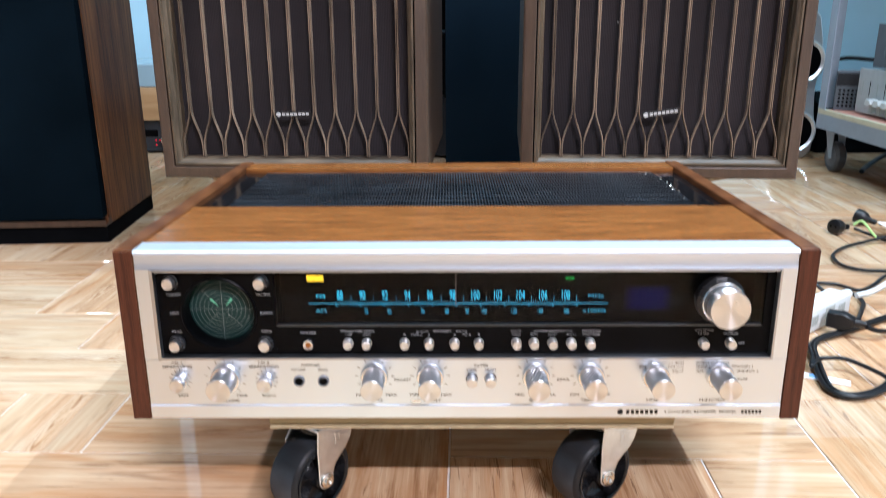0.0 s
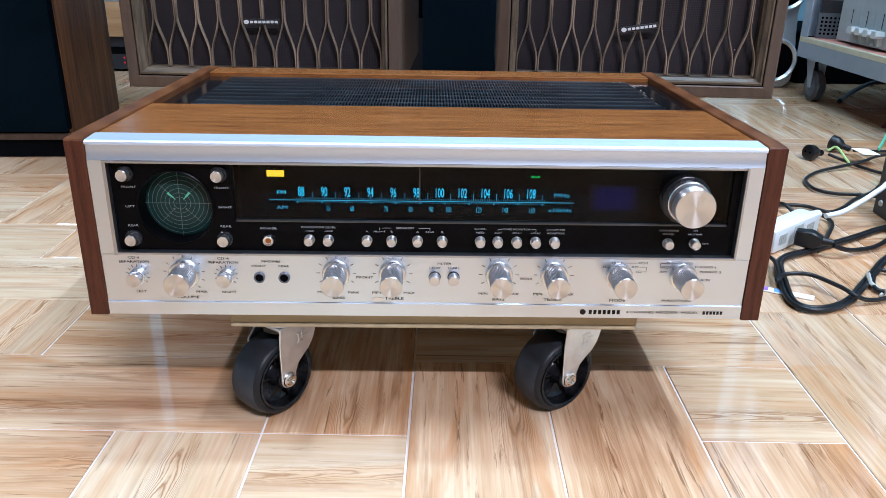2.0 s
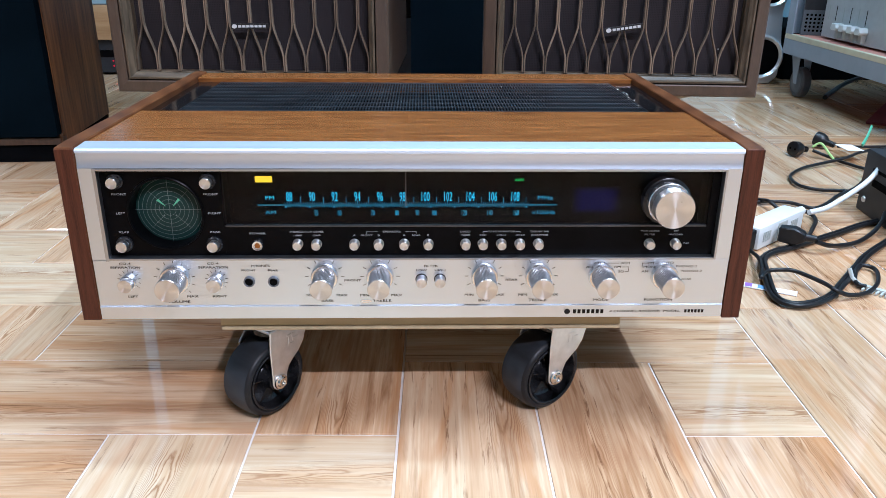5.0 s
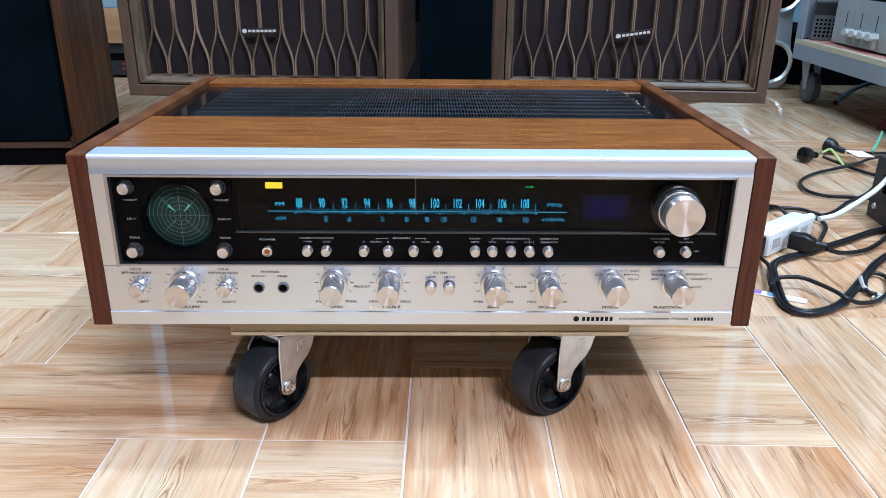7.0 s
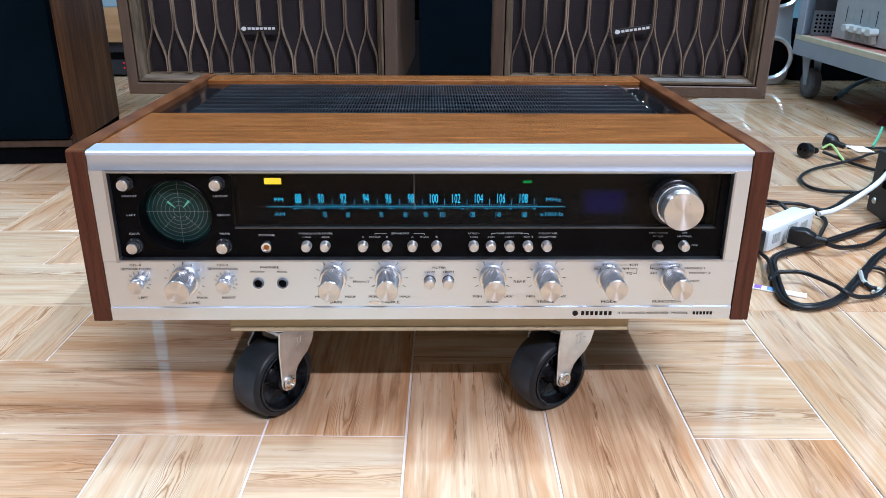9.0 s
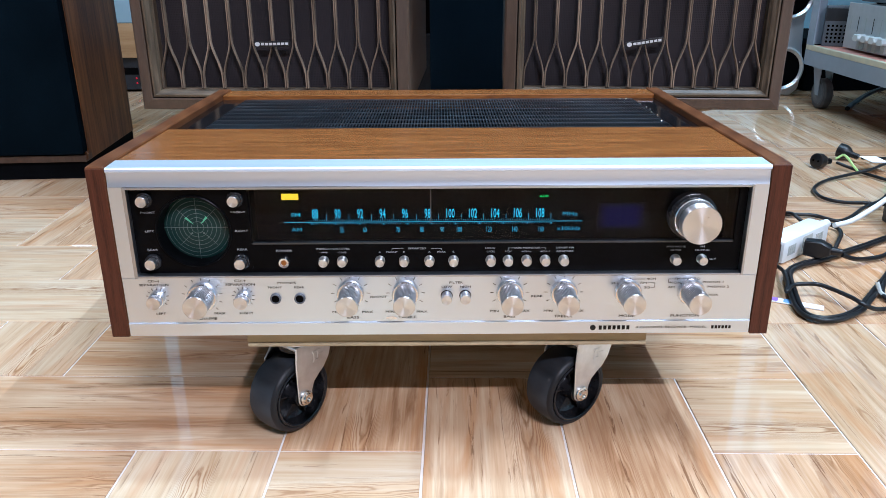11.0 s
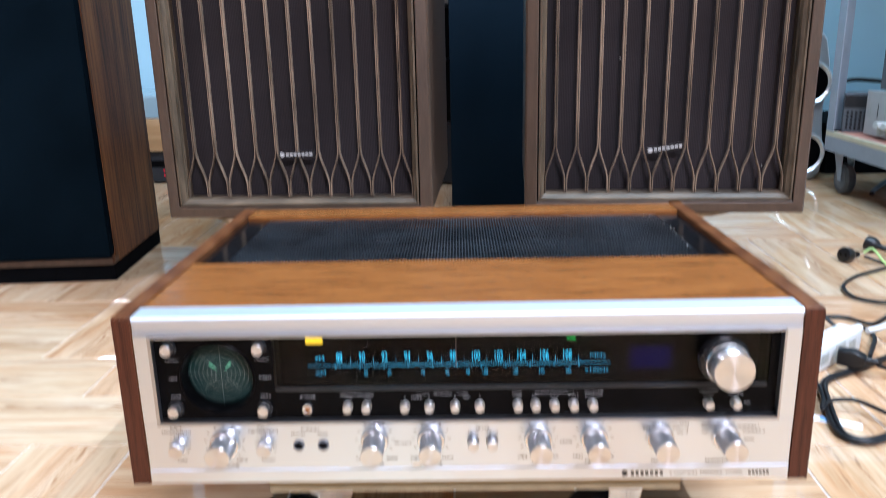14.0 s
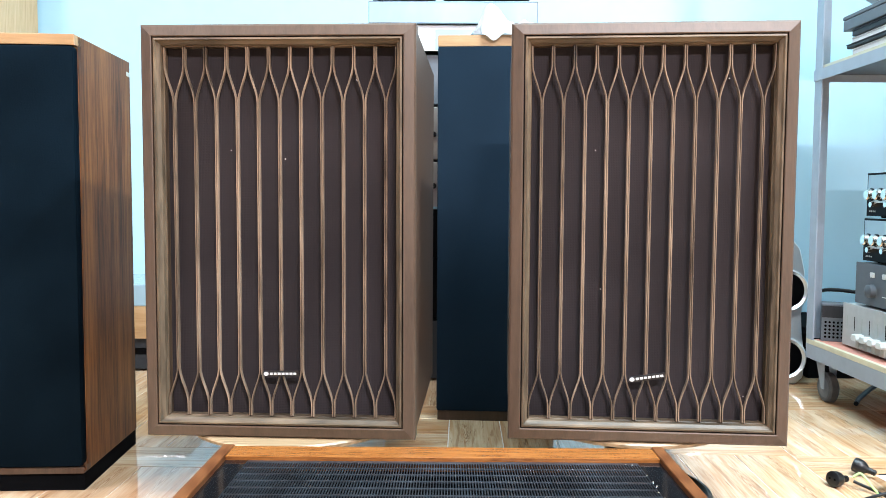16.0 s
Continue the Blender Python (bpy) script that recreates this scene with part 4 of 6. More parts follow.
bd = part("board_edging", bm, BOARDLIP, dolly, "pale lower edging")
bd.matrix_basis = tiltm


def caster(x, y, turn, drop=0.0):
    """A swivel caster whose wheel stands at (x, y); turn is the heading of its axle in degrees."""
    c = part("caster", lathe([(0.0, 0.0270), (-0.0016, 0.0276), (-0.0030, 0.0262), (-0.0036, 0.0225), (-0.0064, 0.0220), (-0.0075, 0.014)], 32, "Z", 0, 0.019, 0.0862 - drop), ZINC, dolly, "swivel caster", True)
    c.matrix_basis = pose(x, y, 0, 0, 0, turn)
    r, w = 0.0325, 0.0152
    prof = [(-w * 0.86, 0.0262), (-w * 0.97, 0.0266), (-w, 0.0276), (-w * 0.96, 0.0296), (-w * 0.86, 0.0312), (-w * 0.62, 0.0321), (-w * 0.3, r), (w * 0.3, r), (w * 0.62, 0.0321), (w * 0.86, 0.0312), (w * 0.96, 0.0296), (w, 0.0276), (w * 0.97, 0.0266), (w * 0.86, 0.0262)]
    part("tyre", lathe(prof, 64, "X", 0, 0, r, caps=False), RUBBER, c, "black rubber tyre", True)
    part("tread", lathe([(-w * 0.80, 0.03160), (-w * 0.62, 0.0323), (-w * 0.3, r + 0.0003), (w * 0.3, r + 0.0003), (w * 0.62, 0.0323), (w * 0.80, 0.03160)], 64, "X", 0, 0, r, caps=False), TREAD, c, "worn blue-black tread", True)
    hub = [(-w * 0.80, 0.0264), (-w * 1.02, 0.0261), (-w * 1.06, 0.0252), (-w * 1.03, 0.0244), (-w * 0.80, 0.0236), (-w * 0.45, 0.0222), (-w * 0.34, 0.0190), (-w * 0.30, 0.0108), (-w * 0.40, 0.0094), (-w * 1.06, 0.0082), (-w * 1.10, 0.0070), (-w * 1.10, 0.001)]
    hub += [(-a, q) for a, q in reversed(hub)]
    hubob = part("wheel_hub", lathe(hub, 56, "X", 0, 0, r, caps=False), HUB, c, "recessed dusty black plastic hub", True)
    for s in (-1, 1):
        for q in range(6):
            rib = part("hub_rib", box(s * w * 0.30, s * w * 0.62, -0.0007, 0.0007, 0.0090, 0.0222, 0.0003), HUB, hubob)
            rib.matrix_basis = pose(0, 0, r, 60 * q + 20, 0, 0)
    for s in (-1, 1):
        front = -0.0066 if s > 0 else 0.0040
        pts = [(7.4e-3 * math.sin(radians(w_)), r - 7.4e-3 * math.cos(radians(w_))) for w_ in range(-80, 81, 20)]
        pts += [(0.0080, r + 0.004), (0.0110, r + 0.0105), (0.0165, r + 0.0150), (0.0230, r + 0.0195), (0.0285, r + 0.0265), (0.0320, r + 0.036), (0.0335, r + 0.0430), (0.0335, 0.0795 - drop), (front, 0.0795 - drop), (front, r + 0.042), (-0.0078, r + 0.028)]
        bm = bmesh.new()
        a = [bm.verts.new((s * 0.0176, y_, z_)) for y_, z_ in pts]
        b = [bm.verts.new((s * 0.0194, y_, z_)) for y_, z_ in pts]
        bm.faces.new(a)
        bm.faces.new(list(reversed(b)))
        for k_ in range(len(pts)):
            bm.faces.new((a[k_], b[k_], b[(k_ + 1) % len(pts)], a[(k_ + 1) % len(pts)]))
        bmesh.ops.recalc_face_normals(bm, faces=bm.faces[:])
        bmesh.ops.bevel(bm, geom=bm.edges[:], offset=0.0005, segments=1, affect="EDGES")
        part("fork_plate", bm, ZINC, c, "zinc-plated fork plate")
        if s > 0:
            for y_, z_, ly, lz in ((0.0125, 0.0335, 0.0016, 0.0085), (0.0165, 0.0345, 0.0016, 0.0070), (0.0145, 0.0370, 0.0080, 0.0016), (0.0195, 0.0330, 0.0055, 0.0014), (0.0140, 0.0290, 0.0060, 0.0014)):
                part("stamped_mark", box(0.0193, 0.0198, y_ - ly / 2, y_ + ly / 2, r + z_ - lz / 2, r + z_ + lz / 2, 0.0002), ZINC, c)
    part("axle_bolt", lathe([(-0.0212, 0.0012), (-0.0230, 0.0022), (-0.0232, 0.0026), (-0.0230, 0.0040), (-0.0212, 0.0046), (-0.0208, 0.0062), (-0.0194, 0.0066), (0.0194, 0.0066), (0.0208, 0.0062), (0.0212, 0.0046), (0.0230, 0.0040), (0.0232, 0.0026), (0.0230, 0.0022), (0.0212, 0.0012)], 20, "X", 0, 0, r), CHROME, c, "domed axle nut", True)
    part("fork_crown", box(-0.0194, 0.0194, -0.0066, 0.0335, 0.0765 - drop, 0.0797 - drop, 0.0012), ZINC, c)
    part("swivel_race", lathe([(0.0796, 0.016), (0.0800, 0.0235), (0.0812, 0.0262), (0.0828, 0.0268), (0.0838, 0.0258), (0.0846, 0.0232), (0.0863, 0.0215)], 40, "Z", 0, 0.013, -drop), ZINC, c, "zinc-plated swivel race", True)
    part("bearing_cover", lathe([(0.066, 0.011), (0.070, 0.0155), (0.0772, 0.0155)], 24, "Z", 0, 0.012, -drop), HUB, c, "black bearing cover", True)
    return c


caster(-0.1258, 0.0325, -37)
caster(0.1055, 0.0405, -56)
caster(-0.1225, 0.335, -30, 0.0045)
caster(0.1185, 0.335, -20, 0.0045)


# ---------- loudspeakers with wooden lattice fronts ----------
SW, SH, SD = 0.396, 0.5965, 0.43


def ribbon(bm, pts, w, y0, y1):
    """A slim bar along (x, z) points; its front edge is rounded off."""
    rings = []
    for i, p in enumerate(pts):
        a, b = pts[max(i - 1, 0)], pts[min(i + 1, len(pts) - 1)]
        d = Vector((b[0] - a[0], b[1] - a[1])).normalized()
        n = Vector((d.y, -d.x))
        sec = [(-0.5, y1), (-0.5, y0 + 0.002), (-0.28, y0), (0.28, y0), (0.5, y0 + 0.002), (0.5, y1)]
        rings.append([bm.verts.new((p[0] + n.x * w * q, y, p[1] + n.y * w * q)) for q, y in sec])
    for r0, r1 in zip(rings, rings[1:]):
        for k in range(len(r0) - 1):
            bm.faces.new((r0[k], r0[k + 1], r1[k + 1], r1[k]))
    bm.faces.new(rings[0])
    bm.faces.new(list(reversed(rings[-1])))


def mitred(name, x0, x1, z0, z1, w, sec, material, parent, label):
    """Four mitred rails round an opening; sec lists (inward, y) of the cross-section over the width w."""
    for side in range(4):
        bm = bmesh.new()
        ends = []
        for e in (0, 1):
            ring = []
            for q, y in sec:
                i = q * w
                if side == 0:
                    p = ((x0 + i) if e == 0 else (x1 - i), y, z0 + i)
                elif side == 1:
                    p = (x1 - i, y, (z0 + i) if e == 0 else (z1 - i))
                elif side == 2:
                    p = ((x1 - i) if e == 0 else (x0 + i), y, z1 - i)
                else:
                    p = (x0 + i, y, (z1 - i) if e == 0 else (z0 + i))
                ring.append(bm.verts.new(p))
            ends.append(ring)
        n = len(sec)
        for k in range(n):
            bm.faces.new((ends[0][k], ends[0][(k + 1) % n], ends[1][(k + 1) % n], ends[1][k]))
        bm.faces.new(ends[0])
        bm.faces.new(list(reversed(ends[1])))
        bmesh.ops.recalc_face_normals(bm, faces=bm.faces[:])
        part(name, bm, material, parent, label)


def lattice_speaker(m, badge_turn, label):
    t = thing("lattice_speaker", m, label, "loudspeaker", "pair of lattice speakers")
    part("cabinet", box(0.002, SW - 0.002, 0.0345, SD, 0.002, SH - 0.002, 0.002), SPKSIDE, t, "brown wooden cabinet")
    mitred("outer_frame", 0, SW, 0, SH, 0.0175, [(0, 0.0344), (0, 0.0065), (0.16, 0.0030), (0.92, 0.0), (1, 0.0006), (1, 0.0344)], SPKFRAME, t, "satin brown mitred frame rail")
    mitred("moulding", 0.0195, SW - 0.0195, 0.0195, SH - 0.0195, 0.0100, [(0, 0.034), (0, 0.001), (0.26, 0.0), (0.36, 0.0025), (0.42, 0.0040), (0.80, 0.0080), (0.88, 0.0160), (1, 0.0175), (1, 0.034)], MOULD, t, "bronzed wooden moulding rail")
    part("grille_cloth", box(0.0297, SW - 0.0297, 0.0290, 0.0305, 0.0297, SH - 0.0297), WEAVE, t, "dark brown woven grille cloth")
    sp = 0.0308
    for i in range(11):
        x = SW / 2 + (i - 5) * sp
        bm = bmesh.new()
        for s in (-1, 1):
            ribbon(bm, [(x + s * 0.00122, 0.098), (x + s * 0.00122, 0.25), (x + s * 0.00122, 0.40), (x + s * 0.00122, 0.488)], 0.0024, 0.0130, 0.0190)
        for s in (-1, 1):
            off = sp / 2 - 0.0014
            up, dn = [], []
            for k in range(13):
                f = k / 12
                e = f * f * (3 - 2 * f)
                up.append((x + s * (0.00122 + (off - 0.00122) * e), 0.486 + 0.056 * f))
                dn.append((x + s * (0.00122 + (off - 0.00122) * e), 0.100 - 0.054 * f))
            up.append((x + s * off, SH - 0.0300))
            dn.append((x + s * off, 0.0300))
            ribbon(bm, up, 0.0023, 0.0132, 0.0190)
            ribbon(bm, dn, 0.0023, 0.0132, 0.0190)
        bmesh.ops.recalc_face_normals(bm, faces=bm.faces[:])
        part("lattice_bar", bm, LATTICE, t)
    bd_ = part("badge", box(-0.0195, 0.0195, -0.003, 0.0, -0.0036, 0.0036, 0.0006), PLATE, t, "black name badge with pale marks", False)
    bd_.matrix_basis = pose(SW / 2 + 0.0005, 0.0115, 0.0940, 0, badge_turn, 0) @ Matrix.Diagonal((1.35, 1, 1.1, 1))
    part("badge_mark", lathe([(-0.0036, 0.0027), (-0.0030, 0.0027)], 16, "Y", -0.0158, 0, 0), WHITEINK, bd_)
    for k in range(7):
        part("badge_bar", box(-0.0118 + k * 0.0043, -0.0086 + k * 0.0043, -0.0034, -0.0030, -0.0015, 0.0015), WHITEINK, bd_)
    return t


LBASE, RBASE = 0.1590, 0.1605
lattice_speaker(pose(-0.4370, 0.6085, LBASE, 0, 0, -2.6), -1.0, "brown loudspeaker with bronzed lattice front on a low round stool")
lattice_speaker(pose(0.0933, 0.5975, RBASE, 0, 0, -4.0), -8.5, "brown loudspeaker with bronzed lattice and crooked badge on round stool")


def round_stool(x, y, top, base_r, label, dark):
    s = thing("round_stool", pose(x, y, 0), label, "stool", "low round stools")
    part("top", lathe([(top - 0.009, 0.160), (top - 0.008, 0.169), (top - 0.003, 0.171), (top - 0.0006, 0.168)], 64, "Z"), DISCWOOD, s, "tan round wooden top", True)
    part("column", lathe([(0.012, 0.05), (0.02, 0.035), (top - 0.03, 0.032), (top - 0.009, 0.06)], 32, "Z"), DARKMETAL, s, "short metal column", True)
    part("base", lathe([(0.0, base_r), (0.006, base_r + 0.003), (0.028, base_r + 0.005), (0.034, base_r + 0.002), (0.0355, base_r - 0.004), (0.032, base_r - 0.009), (0.017, base_r - 0.020), (0.014, 0.06)], 64, "Z"), DARKMETAL if dark else ZINC, s, "round dished metal base", True)
    part("base_plate", lathe([(0.014, base_r - 0.024), (0.019, base_r - 0.030), (0.022, 0.04)], 48, "Z"), STEEL, s, "", True)


round_stool(-0.235, 0.735, LBASE, 0.12, "low round stool with tan wooden top under a loudspeaker", True)
round_stool(0.300, 0.752, RBASE, 0.137, "low round stool with tan top and dark dished metal base", True)


# ---------- tall loudspeaker beside them ----------
def tall_speaker(m, w, d, h, plinth, label, top_h, front_over=0.0):
    t = thing("tall_speaker", m, label, "loudspeaker")
    part("plinth", box(-w + 0.004, -0.002, 0.008, d, 0.0, plinth, 0.001), BLACKBASE, t, "black recessed plinth")
    part("bottom_rail", box(-w, 0.0, 0.0, 0.03, plinth, plinth + 0.012, 0.001), SPKSIDE, t)
    part("cabinet", box(-w, 0.0, 0.016, d, plinth, h, 0.0015), TALLSIDE, t, "walnut veneered cabinet")
    part("top_rail", box(-w, 0.0, 0.0, 0.03, h - top_h, h, 0.001), TALLTOP, t, "honey-coloured top edge")
    part("grille", box(-w + 0.002, 0.0014, -0.010, 0.0158, plinth + 0.014, h - top_h - 0.002, 0.009), DARKCLOTH, t, "blue-black cloth grille", True)
    return t


tall = tall_speaker(pose(-0.6225, 0.800, 0, 0, 0, 3.5), 0.42, 0.265, 0.782, 0.032, "tall walnut floor loudspeaker with blue-black cloth front", 0.018)
for k in range(6):
    part("name_bar", box(-0.250 + k * 0.006, -0.2455 + k * 0.006, -0.0046, -0.0042, 0.062, 0.066), GREYPL, tall)
part("corner_chip", box(-0.012, -0.002, 0.012, 0.0175, 0.760, 0.776, 0.002), TALLTOP, tall)
part("veneer_label", box(-0.0005, 0.0007, 0.245, 0.262, 0.752, 0.760), GREYPL, tall)
bm = bmesh.new()
for k in range(5):
    add_box(bm, -0.001, 0.0012, 0.0, 0.010, 0.036 + 0.003 * k, 0.038 + 0.003 * k, 0.0006)
part("worn_corner", bm, TALLSIDE, tall)
bm = bmesh.new()
grid = [[bm.verts.new((-0.22 + 0.03 * i, 0.03 + 0.03 * j, 0.7835 + 0.010 * max(0, math.sin(i * 0.9 + j)) * (i / 6))) for i in range(7)] for j in range(5)]
for j in range(4):
    for i in range(6):
        bm.faces.new((grid[j][i], grid[j][i + 1], grid[j + 1][i + 1], grid[j + 1][i]))
bmesh.ops.solidify(bm, geom=bm.faces[:], thickness=0.0006)
pp = part("crumpled_paper", bm, PAPER, None, "", True)
pp.matrix_basis = pose(-0.626, 0.800, 0, 0, 0, 3.5)
tagged(pp, "loose sheet of white paper on a tall loudspeaker", "paper")

# ---------- slim dark loudspeaker between them, farther back ----------
mid = thing("slim_speaker", pose(-0.019, 1.250, 0, 0, 0, -3.0), "slim floor loudspeaker with black cloth front and wooden top", "loudspeaker")
part("cabinet", box(0.0, 0.270, 0.014, 0.300, 0.022, 0.8775, 0.002), TALLSIDE, mid, "wooden cabinet")
part("plinth", box(0.002, 0.268, 0.004, 0.298, 0.0, 0.0225, 0.001), SPKSIDE, mid, "brown plinth")
part("top_rail", box(0.0, 0.270, 0.0, 0.0138, 0.8535, 0.8785, 0.001), TALLTOP, mid, "honey-coloured top edge")
part("grille", box(0.000, 0.270, -0.006, 0.0138, 0.024, 0.8528, 0.005), SLIMCLOTH, mid, "blue-black cloth grille", True)
# a limp bag: two heaps on the top, its mouth hanging over the front edge
bm = bmesh.new()
NU, NV = 56, 40
sheet = []
for j in range(NV + 1):
    row = []
    for i in range(NU + 1):
        u, v = i / NU, j / NV
        x = 0.075 + 0.190 * u + 0.010 * noise.noise(Vector((u * 3, v * 3, 1.5)))
        y = -0.012 + 0.20 * v
        heap = 0.070 * math.exp(-((u - 0.22) / 0.17) ** 2 - ((v - 0.38) / 0.30) ** 2) + 0.034 * math.exp(-((u - 0.66) / 0.26) ** 2 - ((v - 0.45) / 0.30) ** 2)
        crease = 0.011 * noise.noise(Vector((u * 5.0, v * 6.0, 0.3))) + 0.006 * noise.noise(Vector((u * 13.0, v * 11.0, 2.3)))
        rim = min(1.0, 6 * min(u, 1 - u, 1 - v))
        z = 0.8800 + max(0.0004, (heap + crease * 0.9 + 0.010) * rim)
        if y < -0.002:
            hang = math.exp(-((u - 0.24) / 0.07) ** 2) + 0.25 * math.exp(-((u - 0.5) / 0.1) ** 2)
            z = 0.8800 - 0.016 * hang * (-y / 0.012) if hang > 0.05 else 0.8802
            y = -0.0100 - 0.004 * noise.noise(Vector((u * 9, v * 9, 4.0))) if hang > 0.05 else 0.0
        row.append(bm.verts.new((x, y, z)))
    sheet.append(row)
for j in range(NV):
    for i in range(NU):
        bm.faces.new((sheet[j][i], sheet[j][i + 1], sheet[j + 1][i + 1], sheet[j + 1][i]))
bmesh.ops.solidify(bm, geom=bm.faces[:], thickness=0.0006)
bagob = part("plastic_bag", bm, BAG, None, "", True)
bagob.matrix_basis = pose(-0.019, 1.250, 0, 0, 0, -3.0)
tagged(bagob, "crumpled thin white plastic bag on the slim loudspeaker", "bag")


# ---------- stack of audio components behind ----------
def component(x0, x1, y0, z0, h, depth, face, label, knobs=(), slots=(), feet=True, name="audio_component"):
    c = thing(name, pose(x0, y0, z0), label, "audio unit", "stacked audio units")
    w = x1 - x0
    f = 0.008 if feet else 0.0
    part("case", box(0, w, 0.006, depth, f, h, 0.002), DARKBOX, c, "dark metal case")
    part("face", box(-0.001, w + 0.001, 0.0, 0.0058, f - 0.001, h + 0.001, 0.0012), face, c)
    for kx, kz, kr in knobs:
        part("control_knob", lathe([(0, kr), (-0.010, kr * 0.95), (-0.012, kr * 0.8)], 20, "Y", kx, 0.0, kz), KNOB if face is not SILVERFACE else HUB, c, "", True)
    for sx0, sx1, sz0, sz1 in slots:
        part("display", box(sx0, sx1, -0.0008, 0.001, sz0, sz1), PANEL, c, "dark display strip")
    if feet:
        for fx in (0.03, w - 0.03):
            for fy in (0.03, depth - 0.03):
                part("foot", lathe([(0, 0.014), (f, 0.016)], 16, "Z", fx, fy, 0), HUB, c)
    return c


sx0, sx1, sy = -0.170, 0.290, 1.640
z = 0.0
for h, face, txt in ((0.17, DARKBOX, "black audio unit at the foot of a stack"), (0.17, PANEL, "black audio unit in a stack"), (0.14, PANEL, "black glossy audio unit in a stack"),
                     (0.13, SILVERFACE, "silver-faced audio unit in a stack"), (0.15, SILVERFACE, "silver-faced audio unit with dark window in a stack"), (0.14, GREYBOX, "grey audio unit in a stack")):
    component(sx0, sx1, sy, z, h, 0.34, face, txt, [(0.135 + 0.03 * i, h * 0.5, 0.008) for i in range(3)] if face is SILVERFACE else [], [(0.02, 0.11, h * 0.55, h * 0.8), (0.24, 0.40, h * 0.4, h * 0.75)])
    z += h + 0.0014
cream = component(-0.150, 0.330, sy - 0.02, z, 0.985 - z, 0.34, WHITEPL, "cream-faced receiver with a pale dial", [(0.03, 0.055, 0.004), (0.045, 0.055, 0.004)], [(0.30, 0.32, 0.02, 0.04)])
part("dial_window", box(0.118, 0.290, -0.0008, 0.0, 0.985 - z - 0.066, 0.985 - z - 0.012, 0.0003), PALELID, cream, "pale blue dial window")
cover = component(-0.2120, 0.2450, sy - 0.03, 0.9875, 0.058, 0.36, PALELID, "clear pale blue dust cover of a turntable", [], [], name="dust_cover", feet=False)
for a, b, c_, d_ in ((0.0, 0.457, 0.0, 0.0016), (0.0, 0.457, 0.0560, 0.0576), (0.0, 0.0016, 0.0018, 0.0558), (0.4554, 0.457, 0.0018, 0.0558)):
    part("cover_edge", box(a, b, -0.0008, 0.0, c_, d_), GREYBOX, cover)
component(-0.205, -0.035, sy - 0.02, 1.0480, 0.06, 0.30, WHITEPL, "cream-coloured case on top of the stack", [], [])
component(-0.010, 0.225, sy - 0.01, 1.0480, 0.09, 0.30, DARKBOX, "dark grey unit with round feet on top of the stack", [(0.05, 0.06, 0.006)], [])

# low stack by the west side of the gap
amp = component(-1.150, -0.800, 1.740, 0.0, 0.097, 0.30, DARKBOX, "black amplifier with small red lights on the floor", [(0.20, 0.04, 0.012), (0.30, 0.04, 0.012)], [(0.23, 0.28, 0.05, 0.07)])
for ax, az in ((0.272, 0.040), (0.284, 0.040), (0.272, 0.026)):
    part("pilot_lamp", lathe([(0, 0.0026), (-0.002, 0.0022), (-0.0026, 0.0008)], 12, "Y", ax, -0.001, az), REDLAMP, amp, "small red pilot lamp", True)
tt = thing("turntable", pose(-1.160, 1.730, 0.0985), "closed turntable with tan wooden plinth and smoky cover", "turntable")
part("plinth", box(0, 0.40, 0, 0.33, 0, 0.095, 0.002), TALLTOP, tt, "tan wooden plinth")
part("dust_cover", box(0.004, 0.396, 0.004, 0.326, 0.0955, 0.160, 0.004), LID, tt, "smoky blue dust cover")

# tan panel cupboard far at the west
cup = thing("tall_cupboard", pose(-2.15, 1.78, 0), "tall plain tan wooden cupboard against the wall", "cupboard")
part("carcass", box(0, 0.76, 0.02, 0.36, 0, 1.95, 0.003), TANDOOR, cup)
for a, b in ((0.004, 0.378), (0.382, 0.756)):
    d = part("door", box(a, b, 0.0, 0.0195, 0.06, 1.945, 0.002), TANDOOR, cup)
    part("handle", box(0.345 if a < 0.1 else 0.402, 0.358 if a < 0.1 else 0.415, -0.02, 0.0, 0.95, 1.07, 0.003), ZINC, d)

# ---------- silver twin loudspeaker behind ----------
sil = thing("silver_speaker", pose(0.905, 1.625, 0), "slim silver plastic loudspeaker with two round black cones", "loudspeaker")
outline = [(0.0, 0.0), (0.075, 0.0), (0.096, 0.02), (0.100, 0.07), (0.090, 0.14), (0.086, 0.20), (0.096, 0.26), (0.092, 0.32), (0.078, 0.38), (0.060, 0.402), (0.0, 0.407)]
part("body", extrude_outline(outline, 0.0, 0.18, 0.004), SILVERPL, sil, "silver plastic body", True)
for cz in (0.075, 0.265):
    part("cone_ring", lathe([(0.0, 0.058), (-0.008, 0.060), (-0.012, 0.055), (-0.006, 0.048)], 40, "Y", 0.040, 0.0, cz, caps=False), SILVERPL, sil, "raised silver ring", True)
    part("cone", lathe([(-0.004, 0.048), (0.004, 0.030), (0.0, 0.012), (-0.004, 0.004)], 32, "Y", 0.040, -0.003, cz), PANEL, sil, "black speaker cone", True)

# dark boxes beneath and behind the rack
db = thing("storage_box", pose(1.05, 1.70, 0), "long low black storage box by the wall", "box")
part("body", box(0, 1.1, 0, 0.34, 0, 0.125, 0.006), BLACKBASE, db)
part("lid", box(-0.004, 1.104, -0.004, 0.344, 0.1255, 0.145, 0.004), BLACKBASE, db)

